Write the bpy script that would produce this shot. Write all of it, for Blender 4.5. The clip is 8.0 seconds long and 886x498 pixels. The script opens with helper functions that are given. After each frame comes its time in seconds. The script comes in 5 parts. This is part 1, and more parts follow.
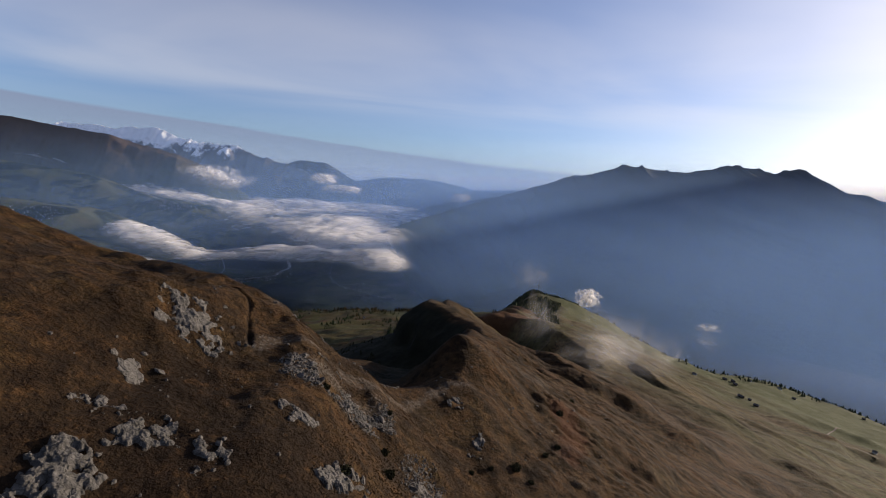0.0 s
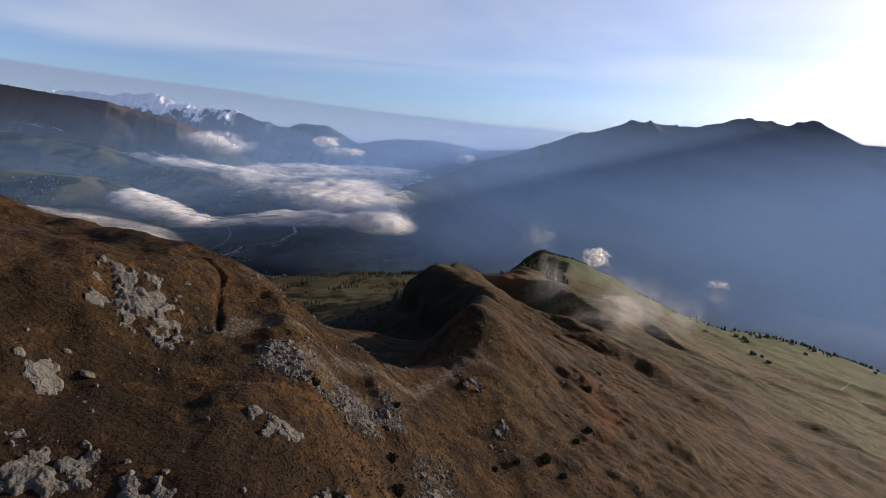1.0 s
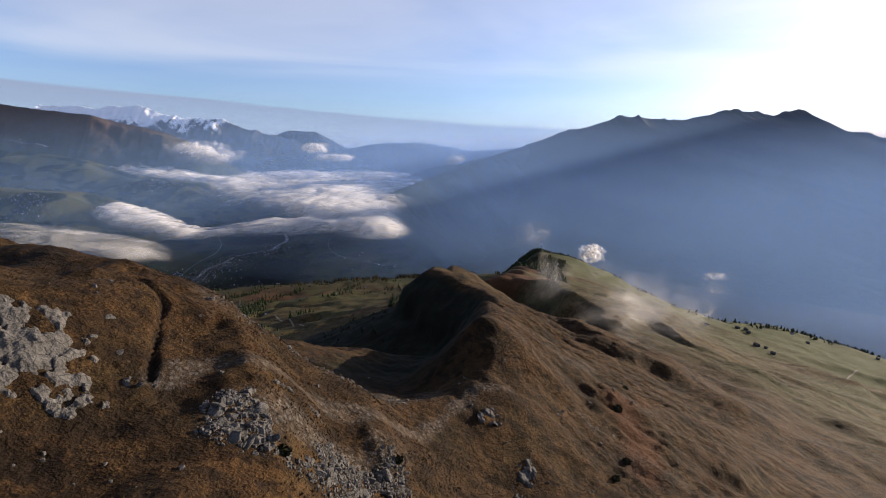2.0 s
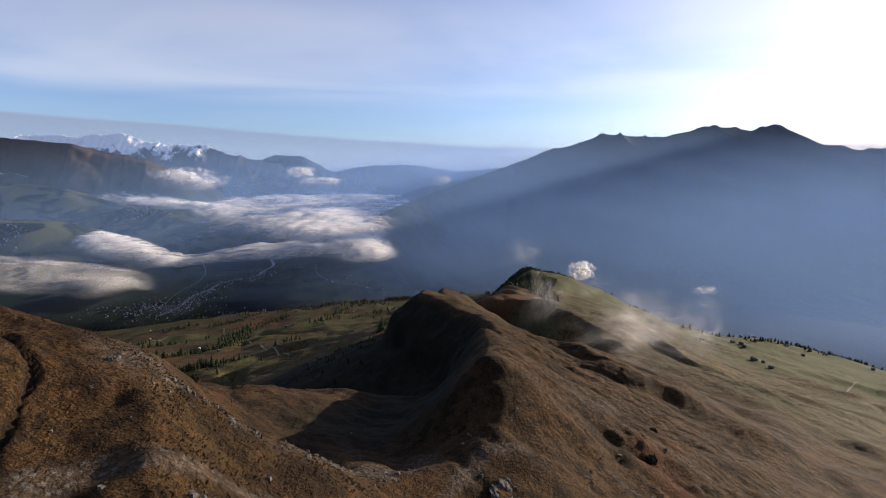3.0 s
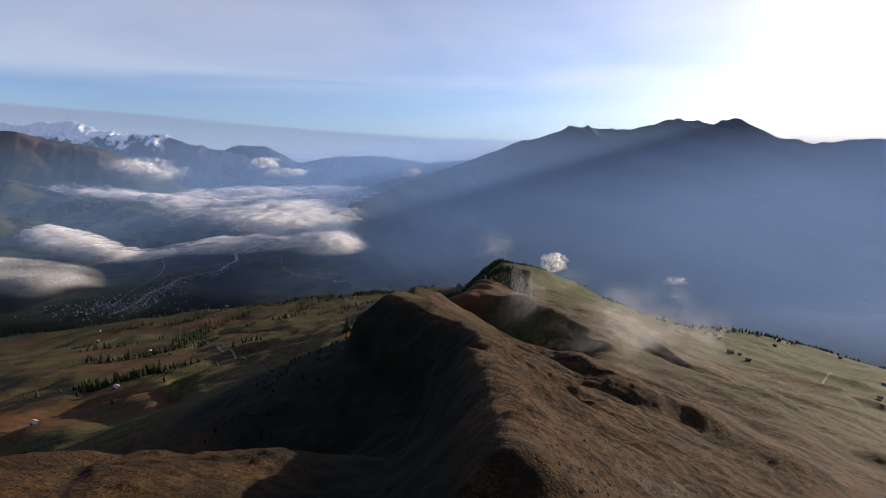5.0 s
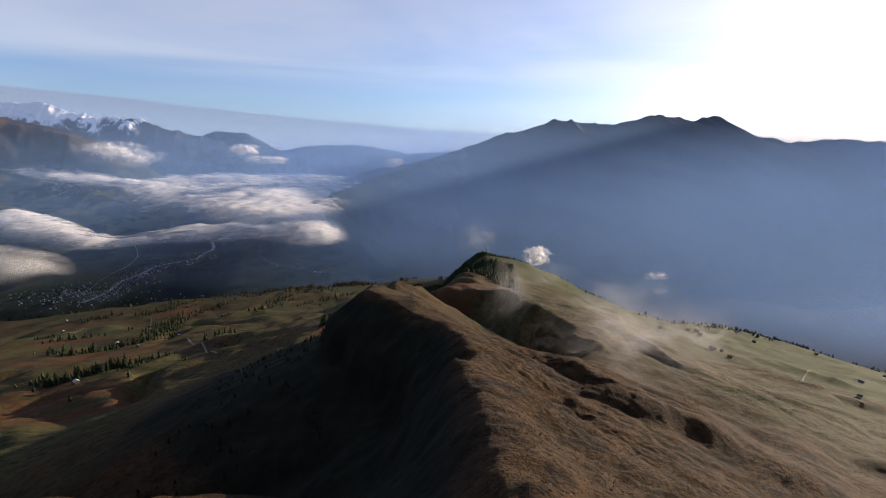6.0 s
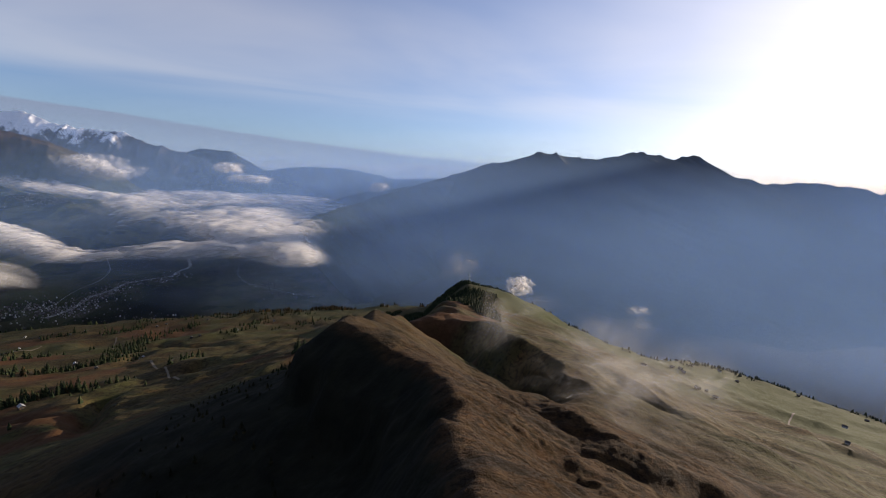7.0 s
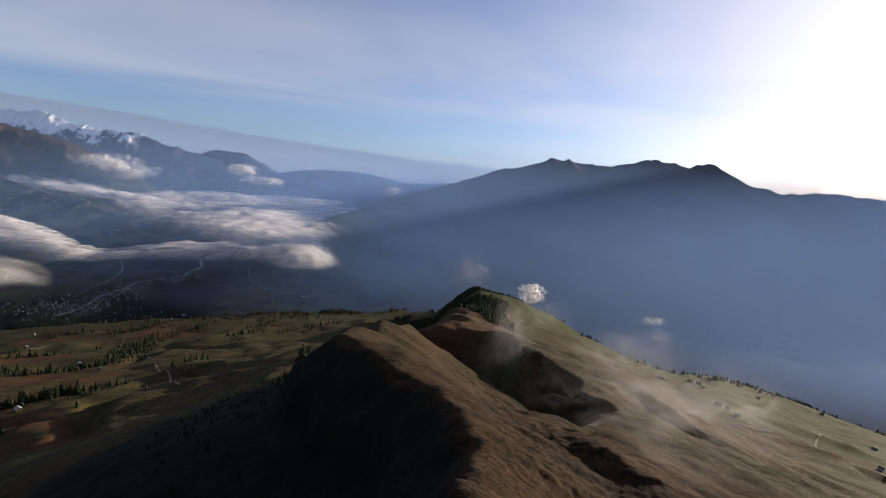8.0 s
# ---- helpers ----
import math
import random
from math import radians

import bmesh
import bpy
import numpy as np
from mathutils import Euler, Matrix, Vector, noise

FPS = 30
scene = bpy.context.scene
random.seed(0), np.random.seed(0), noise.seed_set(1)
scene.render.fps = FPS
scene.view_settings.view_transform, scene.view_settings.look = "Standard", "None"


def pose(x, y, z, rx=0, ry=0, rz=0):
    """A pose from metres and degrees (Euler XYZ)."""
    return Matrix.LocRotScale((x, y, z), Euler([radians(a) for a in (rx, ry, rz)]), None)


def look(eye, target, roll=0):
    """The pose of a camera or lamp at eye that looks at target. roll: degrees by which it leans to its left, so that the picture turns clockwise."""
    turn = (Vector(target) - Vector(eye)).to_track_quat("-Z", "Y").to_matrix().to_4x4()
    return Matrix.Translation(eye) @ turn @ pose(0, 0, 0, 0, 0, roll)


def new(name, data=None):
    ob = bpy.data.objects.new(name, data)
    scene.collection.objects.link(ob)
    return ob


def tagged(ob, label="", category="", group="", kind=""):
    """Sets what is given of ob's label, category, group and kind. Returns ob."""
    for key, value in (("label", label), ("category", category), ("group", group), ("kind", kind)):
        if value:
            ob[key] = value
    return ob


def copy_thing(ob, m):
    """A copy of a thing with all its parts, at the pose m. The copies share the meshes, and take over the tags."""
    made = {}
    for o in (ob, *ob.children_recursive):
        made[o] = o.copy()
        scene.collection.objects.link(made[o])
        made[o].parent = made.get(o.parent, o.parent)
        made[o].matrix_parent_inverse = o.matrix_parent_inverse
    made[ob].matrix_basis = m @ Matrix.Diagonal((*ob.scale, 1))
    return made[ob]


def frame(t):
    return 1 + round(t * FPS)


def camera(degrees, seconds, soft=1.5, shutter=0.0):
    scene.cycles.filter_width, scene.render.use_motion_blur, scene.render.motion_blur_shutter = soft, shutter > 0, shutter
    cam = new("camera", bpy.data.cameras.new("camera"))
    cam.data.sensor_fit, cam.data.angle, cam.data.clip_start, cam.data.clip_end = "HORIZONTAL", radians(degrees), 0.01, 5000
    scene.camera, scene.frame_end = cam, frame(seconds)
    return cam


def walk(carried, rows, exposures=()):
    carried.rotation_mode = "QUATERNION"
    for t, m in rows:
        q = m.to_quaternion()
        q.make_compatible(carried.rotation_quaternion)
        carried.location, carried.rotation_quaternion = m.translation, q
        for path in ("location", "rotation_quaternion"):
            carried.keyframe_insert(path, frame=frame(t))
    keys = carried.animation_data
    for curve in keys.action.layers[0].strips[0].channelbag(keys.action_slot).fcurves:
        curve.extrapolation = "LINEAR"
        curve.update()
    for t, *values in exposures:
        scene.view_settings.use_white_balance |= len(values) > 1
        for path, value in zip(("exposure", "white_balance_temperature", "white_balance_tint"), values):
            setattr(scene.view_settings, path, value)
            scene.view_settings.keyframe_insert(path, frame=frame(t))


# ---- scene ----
cam = camera(84.76, 8.0, soft=0.7)


def heading(x, y, z, yaw, pitch, roll):
    a, b = radians(yaw), radians(pitch)
    way = Vector((-math.sin(a) * math.cos(b), math.cos(a) * math.cos(b), math.sin(b)))
    eye = Vector((x, y, z))
    return look(eye, eye + way, roll)


walk(cam, [
    (0, heading(0.00, 0.00, 0.00, 2.73, -7.58, 4.32)),
    (0.5, heading(-0.78, 6.24, -1.10, 3.00, -9.95, 3.70)),
    (1, heading(-1.54, 12.52, -2.33, 3.11, -12.09, 3.05)),
    (2.5, heading(-4.21, 30.57, -5.52, 1.65, -11.37, 0.04)),
    (3, heading(-4.70, 36.93, -6.54, 0.93, -9.40, -0.30)),
    (3.5, heading(-5.33, 44.18, -7.70, 0.00, -8.50, 0.00)),
    (4, heading(-5.70, 51.58, -8.53, -0.51, -8.69, -0.18)),
    (4.5, heading(-5.96, 58.67, -9.62, -1.62, -9.44, -0.30)),
    (6, heading(-5.75, 80.11, -13.16, -4.87, -11.30, 1.18)),
    (6.5, heading(-5.59, 87.10, -14.25, -6.31, -9.85, 2.06)),
    (7, heading(-5.38, 94.21, -15.18, -6.82, -8.07, 3.64)),
    (7.5, heading(-5.16, 101.46, -15.98, -6.35, -7.13, 4.67)),
    (8, heading(-4.78, 108.60, -16.84, -5.53, -7.58, 4.53)),
], exposures=((0.0, 0.62, 6350, 14), (1.0, 0.82, 6350, 14), (2.5, 1.08, 6350, 14), (3.5, 0.88, 6350, 14), (4.5, 0.84, 6350, 14), (6.0, 0.96, 6450, 14), (7.0, 0.67, 6450, 14), (8.0, 0.63, 6450, 14)))

scene.cycles.transparent_max_bounces = 64

# ---- sky and sun ----
SUN_AZ, SUN_EL = 61.0, 10.5          # degrees to the east of the view, and above the horizon
to_sun = Vector((math.sin(radians(SUN_AZ)) * math.cos(radians(SUN_EL)), math.cos(radians(SUN_AZ)) * math.cos(radians(SUN_EL)), math.sin(radians(SUN_EL))))
sun = new("sun", bpy.data.lights.new("sun", "SUN"))
sun.data.energy, sun.data.angle, sun.data.color = 5.0, radians(0.53), (1.0, 0.84, 0.64)
sun.matrix_world = look((0, 0, 900), Vector((0, 0, 900)) - to_sun)


def nodes_of(tree):
    tree.nodes.clear()
    return tree.nodes, tree.links


def ramp(nt, fac, stops, smooth=False):
    r = nt.nodes.new("ShaderNodeValToRGB")
    el = r.color_ramp.elements
    while len(el) < len(stops):
        el.new(0.5)
    for e, (p, c) in zip(el, stops):
        e.position = p
        e.color = (c, c, c, 1) if isinstance(c, (int, float)) else (*c, 1)
    if smooth:
        r.color_ramp.interpolation = "EASE"
    nt.links.new(fac, r.inputs[0])
    return r.outputs[0]


def noise_tex(nt, vec, scale, detail=4, rough=0.55, distort=0.0):
    n = nt.nodes.new("ShaderNodeTexNoise")
    n.inputs["Scale"].default_value, n.inputs["Detail"].default_value = scale, detail
    n.inputs["Roughness"].default_value, n.inputs["Distortion"].default_value = rough, distort
    if vec is not None:
        nt.links.new(vec, n.inputs["Vector"])
    return n.outputs["Fac"]


def stretch(nt, vec, sx, sy, sz, rot=(0, 0, 0), loc=(0, 0, 0)):
    m = nt.nodes.new("ShaderNodeMapping")
    m.inputs["Scale"].default_value = (sx, sy, sz)
    m.inputs["Rotation"].default_value = rot
    m.inputs["Location"].default_value = loc
    nt.links.new(vec, m.inputs["Vector"])
    return m.outputs[0]


def mixc(nt, fac, a, b, mode="MIX"):
    m = nt.nodes.new("ShaderNodeMix")
    m.data_type, m.blend_type = "RGBA", mode
    for sock, v in ((m.inputs[0], fac), (m.inputs[6], a), (m.inputs[7], b)):
        if isinstance(v, (int, float)):
            sock.default_value = v
        elif isinstance(v, tuple):
            sock.default_value = (*v, 1)
        else:
            nt.links.new(v, sock)
    return m.outputs[2]


def calc(nt, op, a, b=0.0, c=0.0, clamp=False):
    m = nt.nodes.new("ShaderNodeMath")
    m.operation, m.use_clamp = op, clamp
    for sock, v in zip(m.inputs, (a, b, c)):
        if isinstance(v, (int, float)):
            sock.default_value = v
        else:
            nt.links.new(v, sock)
    return m.outputs[0]


def attribute(nt, name):
    a = nt.nodes.new("ShaderNodeAttribute")
    a.attribute_name = name
    return a.outputs["Fac"]


world = bpy.data.worlds.new("sky")
scene.world = world
world.use_nodes = True
wt = world.node_tree
nodes_of(wt)
sky = wt.nodes.new("ShaderNodeTexSky")
sky.sky_type, sky.sun_disc = "NISHITA", False
sky.sun_elevation, sky.sun_rotation = radians(SUN_EL), radians(SUN_AZ)
sky.altitude, sky.air_density, sky.dust_density, sky.ozone_density = 1800, 1.0, 2.8, 3.0
clear_sky = mixc(wt, 1.0, sky.outputs[0], (1.01, 0.965, 1.08), "MULTIPLY")
coord = wt.nodes.new("ShaderNodeTexCoord").outputs["Generated"]
split = wt.nodes.new("ShaderNodeSeparateXYZ")
wt.links.new(coord, split.inputs[0])
# thin high cloud: long streaks on a flat layer, seen in perspective
height = calc(wt, "MAXIMUM", split.outputs["Z"], 0.02)
flat = wt.nodes.new("ShaderNodeCombineXYZ")
wt.links.new(calc(wt, "DIVIDE", split.outputs["X"], calc(wt, "ADD", height, 0.06)), flat.inputs[0])
wt.links.new(calc(wt, "DIVIDE", split.outputs["Y"], calc(wt, "ADD", height, 0.06)), flat.inputs[1])
streak = noise_tex(wt, stretch(wt, flat.outputs[0], 0.3, 0.5, 1, (0, 0, radians(-12))), 1.0, 5, 0.5, 0.5)
veil_mask = ramp(wt, streak, ((0.22, 0.15), (0.66, 1.0)), True)
band = ramp(wt, split.outputs["Z"], ((0.05, 0.0), (0.11, 0.2), (0.16, 1.0), (0.25, 1.0), (0.34, 0.5), (0.5, 0.55)), True)
cloud_light = mixc(wt, 1.0, clear_sky, (1.3, 1.16, 1.0), "MULTIPLY")
cloud_col = mixc(wt, 0.55, cloud_light, (6.9, 6.4, 5.9))
sky_col = mixc(wt, calc(wt, "MULTIPLY", veil_mask, calc(wt, "MULTIPLY", band, 0.55)), clear_sky, cloud_col)
# thin cloud scatters the sun's light forward
ahead = wt.nodes.new("ShaderNodeVectorMath")
ahead.operation = "DOT_PRODUCT"
wt.links.new(coord, ahead.inputs[0])
ahead.inputs[1].default_value = to_sun
glow = ramp(wt, ahead.outputs["Value"], ((0.45, 0.0), (0.64, 0.03), (0.77, 0.10), (0.87, 0.24), (0.94, 0.48), (1.0, 0.9)))
sky_col = mixc(wt, calc(wt, "MULTIPLY", glow, calc(wt, "ADD", calc(wt, "MULTIPLY", veil_mask, 0.35), 0.55)), sky_col, (11.5, 10.7, 9.6))
# far stratus and haze low over the horizon, thinning out towards the sun
toward = wt.nodes.new("ShaderNodeVectorMath")
toward.operation = "DOT_PRODUCT"
wt.links.new(coord, toward.inputs[0])
toward.inputs[1].default_value = (math.sin(radians(SUN_AZ)), math.cos(radians(SUN_AZ)), 0)
away = ramp(wt, toward.outputs["Value"], ((0.45, 1.0), (0.92, 0.0)), True)
bank_top = calc(wt, "MULTIPLY_ADD", split.outputs["X"], -0.058, 0.053)
rough_top = calc(wt, "MULTIPLY", noise_tex(wt, stretch(wt, coord, 2, 2, 22), 1.6, 5, 0.55), 0.016)
tall = calc(wt, "MULTIPLY_ADD", calc(wt, "SUBTRACT", calc(wt, "ADD", split.outputs["Z"], rough_top), bank_top), 6.0, 0.6)
low = ramp(wt, tall, ((0.2, 0.5), (0.4, 0.62), (0.56, 0.85), (0.61, 0.95), (0.635, 0.0)))
sky_col = mixc(wt, calc(wt, "MULTIPLY", low, calc(wt, "MULTIPLY", away, 0.95)), sky_col, (1.75, 2.15, 2.95))
back = wt.nodes.new("ShaderNodeBackground")
back.inputs["Strength"].default_value = 0.092
wt.links.new(sky_col, back.inputs[0])
wt.links.new(back.outputs[0], wt.nodes.new("ShaderNodeOutputWorld").inputs[0])

# ---- numbers for the land ----


def lattice(ix, iy, seed):
    h = (ix.astype(np.int64) * 374761393 + iy.astype(np.int64) * 668265263 + seed * 974634777) & 0x7FFFFFFF
    h = ((h ^ (h >> 13)) * 1274126177) & 0x7FFFFFFF
    return ((h ^ (h >> 16)) & 0xFFFF) / 65535.0


def vnoise(x, y, seed=0):
    ix, iy = np.floor(x), np.floor(y)
    fx, fy = x - ix, y - iy
    fx, fy = fx * fx * fx * (fx * (fx * 6 - 15) + 10), fy * fy * fy * (fy * (fy * 6 - 15) + 10)
    a, b = lattice(ix, iy, seed), lattice(ix + 1, iy, seed)
    c, d = lattice(ix, iy + 1, seed), lattice(ix + 1, iy + 1, seed)
    return (a + (b - a) * fx) * (1 - fy) + (c + (d - c) * fx) * fy


def fbm(x, y, size, octaves=4, seed=0, gain=0.5):
    """Soft noise from -1 to 1 whose largest lumps are about size metres across."""
    total, amp, norm = 0.0, 1.0, 0.0
    f = 1.0 / size
    for o in range(octaves):
        total = total + amp * (vnoise(x * f + 17.3 * o, y * f - 9.1 * o, seed + o) * 2 - 1)
        norm += amp
        amp, f = amp * gain, f * 2.03
    return total / norm * 1.6


def ridged(x, y, size, octaves=4, seed=0):
    total, amp, f, norm = 0.0, 1.0, 1.0 / size, 0.0
    for o in range(octaves):
        n = 1 - np.abs(vnoise(x * f + 5.7 * o, y * f + 3.3 * o, seed + o) * 2 - 1)
        total = total + amp * n * n
        norm += amp
        amp, f = amp * 0.5, f * 2.1
    return total / norm


def smooth01(v, lo, hi):
    t = np.clip((v - lo) / (hi - lo), 0, 1)
    return t * t * (3 - 2 * t)


def soft_max(a, b, k):
    h = np.clip(0.5 + 0.5 * (a - b) / k, 0, 1)
    return b + (a - b) * h + k * h * (1 - h)


VALLEY = -480.0
# crests of the near ridge: x, y, height, fall to the east, fall to the west
SHOULDER = np.array((
    (-260, 60, 40, .15, 1.3), (-100, 68, 0, .12, 1.2), (-53, 70, -14, .10, .92), (-31, 67, -17, -.06, .78), (-24, 65.5, -20.3, .06, .6),
    (-17, 70, -28, .2, .44), (-11, 75, -33.5, .28, .38), (-3, 80, -38, .55, .45)))
RIDGE = np.array((
    (-4, 79, -38, .45, .55), (0, 86, -36.8, .45, .7), (0, 95, -30.8, .68, 1.1), (1, 106, -33.3, .50, 1.3),
    (4, 135, -41.7, .46, 1.4), (3, 153, -46.4, .42, 1.9), (6, 163, -52.5, .42, 1.3), (10, 176, -55.5, .42, 1.2), (9, 188, -56.5, .42, 1.3), (5, 199, -57, .43, 1.5),
    (-2, 210, -57.4, .5, 1.7), (-10, 220, -56.8, .55, 1.9), (-17, 230, -56.8, .55, 1.9), (-16, 245, -60, .56, 1.8), (-9, 265, -67.5, .56, 1.7), (-8, 281, -68, .54, 1.6),
    (3, 345, -88, .6, 1.2), (12, 410, -128, .7, .9)))


GULLY = ((-135, 300), (-148, 325), (-158, 345), (-170, 372), (-186, 400), (-195, 440))


# banks on the east slope, steep on their shaded side: from x, y to x, y, height, run
BANKS = ((30, 189, 66, 172, 6.0, 10), (62, 178, 92, 162, 3.0, 10), (16, 122, 27, 118, 1.0, 4), (112, 316, 133, 276, 5.5, 8), (128, 262, 165, 240, 2.5, 9), (350, 440, 322, 376, 7.0, 9),
         (255, 360, 285, 335, 3.0, 9), (170, 300, 210, 270, 2.6, 9), (90, 212, 118, 196, 2.6, 8), (215, 420, 262, 396, 2.6, 10), (190, 520, 228, 470, 4.0, 11), (385, 520, 420, 486, 3.5, 9),
         (290, 470, 322, 448, 2.4, 8), (150, 200, 190, 178, 2.2, 8), (230, 262, 268, 240, 2.2, 9), (330, 640, 372, 604, 2.4, 9))


def crest_land(crest, x, y):
    """Height of a ridge with its flanks: every stretch of the crest has its say, the nearest the most."""
    total, weight = np.zeros(x.shape), np.zeros(x.shape)
    for (x0, y0, z0, e0, w0), (x1, y1, z1, e1, w1) in zip(crest[:-1], crest[1:]):
        dx, dy = x1 - x0, y1 - y0
        u = np.clip(((x - x0) * dx + (y - y0) * dy) / (dx * dx + dy * dy), 0, 1)
        px, py = x - (x0 + u * dx), y - (y0 + u * dy)
        d = np.hypot(px, py)
        west = smooth01((dx * py - dy * px) / (np.hypot(dx, dy) * (d + 0.01)), -0.35, 0.35)
        run = np.sqrt(d * d + 4.0) - 2.0
        steep = (w0 + (w1 - w0) * u) * (np.minimum(run, 14) + 0.62 * np.maximum(run - 14, 0))
        # the hill's west side: rounded top, a short scarp, then a long easy slope
        hill = smooth01(y, 158, 192)
        easy = 0.84 * np.minimum(run, 12) + 8.0 * smooth01(run + 1.5 * fbm(x, y, 12, 2, 29), 9.5, 15) + 0.43 * np.maximum(run - 12, 0)
        fall = (e0 + (e1 - e0) * u) * run * (1 - west) + (steep + (easy - steep) * hill) * west
        w = (d + 1.5) ** -13.0
        total = total + (z0 + (z1 - z0) * u - fall) * w
        weight = weight + w
    return total / weight


def base_land(x, y):
    west = -75 + 0.11 * x - 0.2 * y
    west = west + 6 * fbm(x, y, 240, 3, 11) + 4 * fbm(x, y, 70, 3, 12) + 3.4 * (ridged(x - 0.4 * y, y * 0.8, 38, 3, 13) - 0.5) - 7 * smooth01(ridged(x + 0.3 * y, y * 0.7, 150, 2, 15), 0.72, 0.95) * smooth01(y, 230, 330) * (1 - smooth01(y, 850, 1000))
    west = west - 14 * np.exp(-(from_line(GULLY, x, y) / 8) ** 2) + 1.7 * fbm(x, y, 24, 3, 16)
    west = west + 16 * smooth01(y, 800, 1120) * smooth01(-x, 60, 300)
    east = -46.6 - 0.284 * x - 0.1283 * y + 13 * smooth01(x + 0.5 * y, 600, 950) - 7 * np.exp(-(((x - 320) / 130) ** 2 + ((y - 490) / 170) ** 2))
    east = east + 3.5 * fbm(x * 0.7 + y * 0.3, y - x * .4, 150, 3, 21) + 2.0 * fbm(x, y, 48, 3, 22)
    east = east + 1.0 * fbm(x, y, 18, 2, 26)
    # folds that run down the slope
    east = east + 2.6 * smooth01(fbm((x - y) * .42, 0.5 * x + 0.86 * y, 50, 2, 28), -0.1, 0.6) * smooth01(x + 0.5 * y, 130, 190) * (1 - 0.7 * np.exp(-(((x - 118) / 60) ** 2 + ((y - 375) / 75) ** 2)))
    # the brown dome beyond the ravine
    east = east + 12 * np.exp(-(((x - 116) / 70) ** 2 + ((y - 385) / 90) ** 2) ** 1.3)
    divide = np.interp(y, (0, 220, 280, 400, 600, 800, 1200), (0, 10, 20, 8, 62, 110, 150))
    west = west + 20 * np.exp(-((x + 55) / 120) ** 2) * (1 - smooth01(x, -15, 30)) * smooth01(y, 60, 200) * (1 - smooth01(y, 480, 800))
    w = smooth01(x - divide + 12 * fbm(x, y, 60, 3, 23), -52, 22)
    z = west + (east - west) * w
    # the ravine behind the hill, and the mound at its mouth
    rim = np.interp(y, (235, 285, 311, 400, 445), (62, 84, 84, 68, 44)) - x + 5 * fbm(x, y, 28, 3, 27)
    z = z - 28 * smooth01(rim, 0, 26) * smooth01(442 + 6 * fbm(x, y, 25, 3, 32) - y, 0, 30) * smooth01(y, 232, 312) * smooth01(x - np.interp(y, (250, 310), (16, -18)), 0, 30)
    z = z + 7 * np.exp(-(((x - 49) / 11) ** 2 + ((y - 262) / 13) ** 2) ** 1.5)
    # the wooded knoll
    z = z + 17 * np.exp(-(((x - 190) / 75) ** 2 + ((y - 880) / 95) ** 2)) + 5 * np.exp(-(((x - 75) / 55) ** 2 + ((y - 840) / 80) ** 2))
    # the meadows break off towards the valley
    edge = np.interp(x, (-1500, -800, -420, -150, 0, 150, 235, 275, 320, 360, 430, 600, 800, 1200, 2000), (900, 1080, 1150, 1250, 1250, 1040, 960, 850, 725, 690, 705, 750, 760, 640, 350))
    over = np.maximum(y - edge - 12 * fbm(x, y, 160, 3, 31), 0)
    z = z - 0.66 * (np.sqrt(over * over + 500) - 22.4)
    return z


TRENCH = ((-24.7, 54.5), (-26.1, 57.1), (-27.5, 60.3), (-28.5, 62.6), (-29.3, 63.4), (-32.4, 65.2))
MEADOW_TRAIL = ((-44, 117), (-40, 110), (-37.5, 104), (-33, 99), (-30.7, 92), (-26, 89.5), (-22.5, 87.5), (-17, 80))
MEADOW_TRAIL_TWO = ((-44, 117.6), (-39, 120.5), (-33, 122), (-27, 125))
SADDLE_PATH = ((-24.4, 54.6), (-22.7, 58.2), (-18.8, 59.8), (-16.1, 62.8), (-11.9, 66.3), (-8, 70), (-5, 76), (-1.5, 83), (3, 84))


def from_line(line, x, y):
    """How far a place lies from a line, in metres."""
    best = np.full(np.shape(x), 1e9)
    for (x0, y0), (x1, y1) in zip(line[:-1], line[1:]):
        dx, dy = x1 - x0, y1 - y0
        u = np.clip(((x - x0) * dx + (y - y0) * dy) / (dx * dx + dy * dy), 0, 1)
        best = np.minimum(best, np.hypot(x - x0 - u * dx, y - y0 - u * dy))
    return best


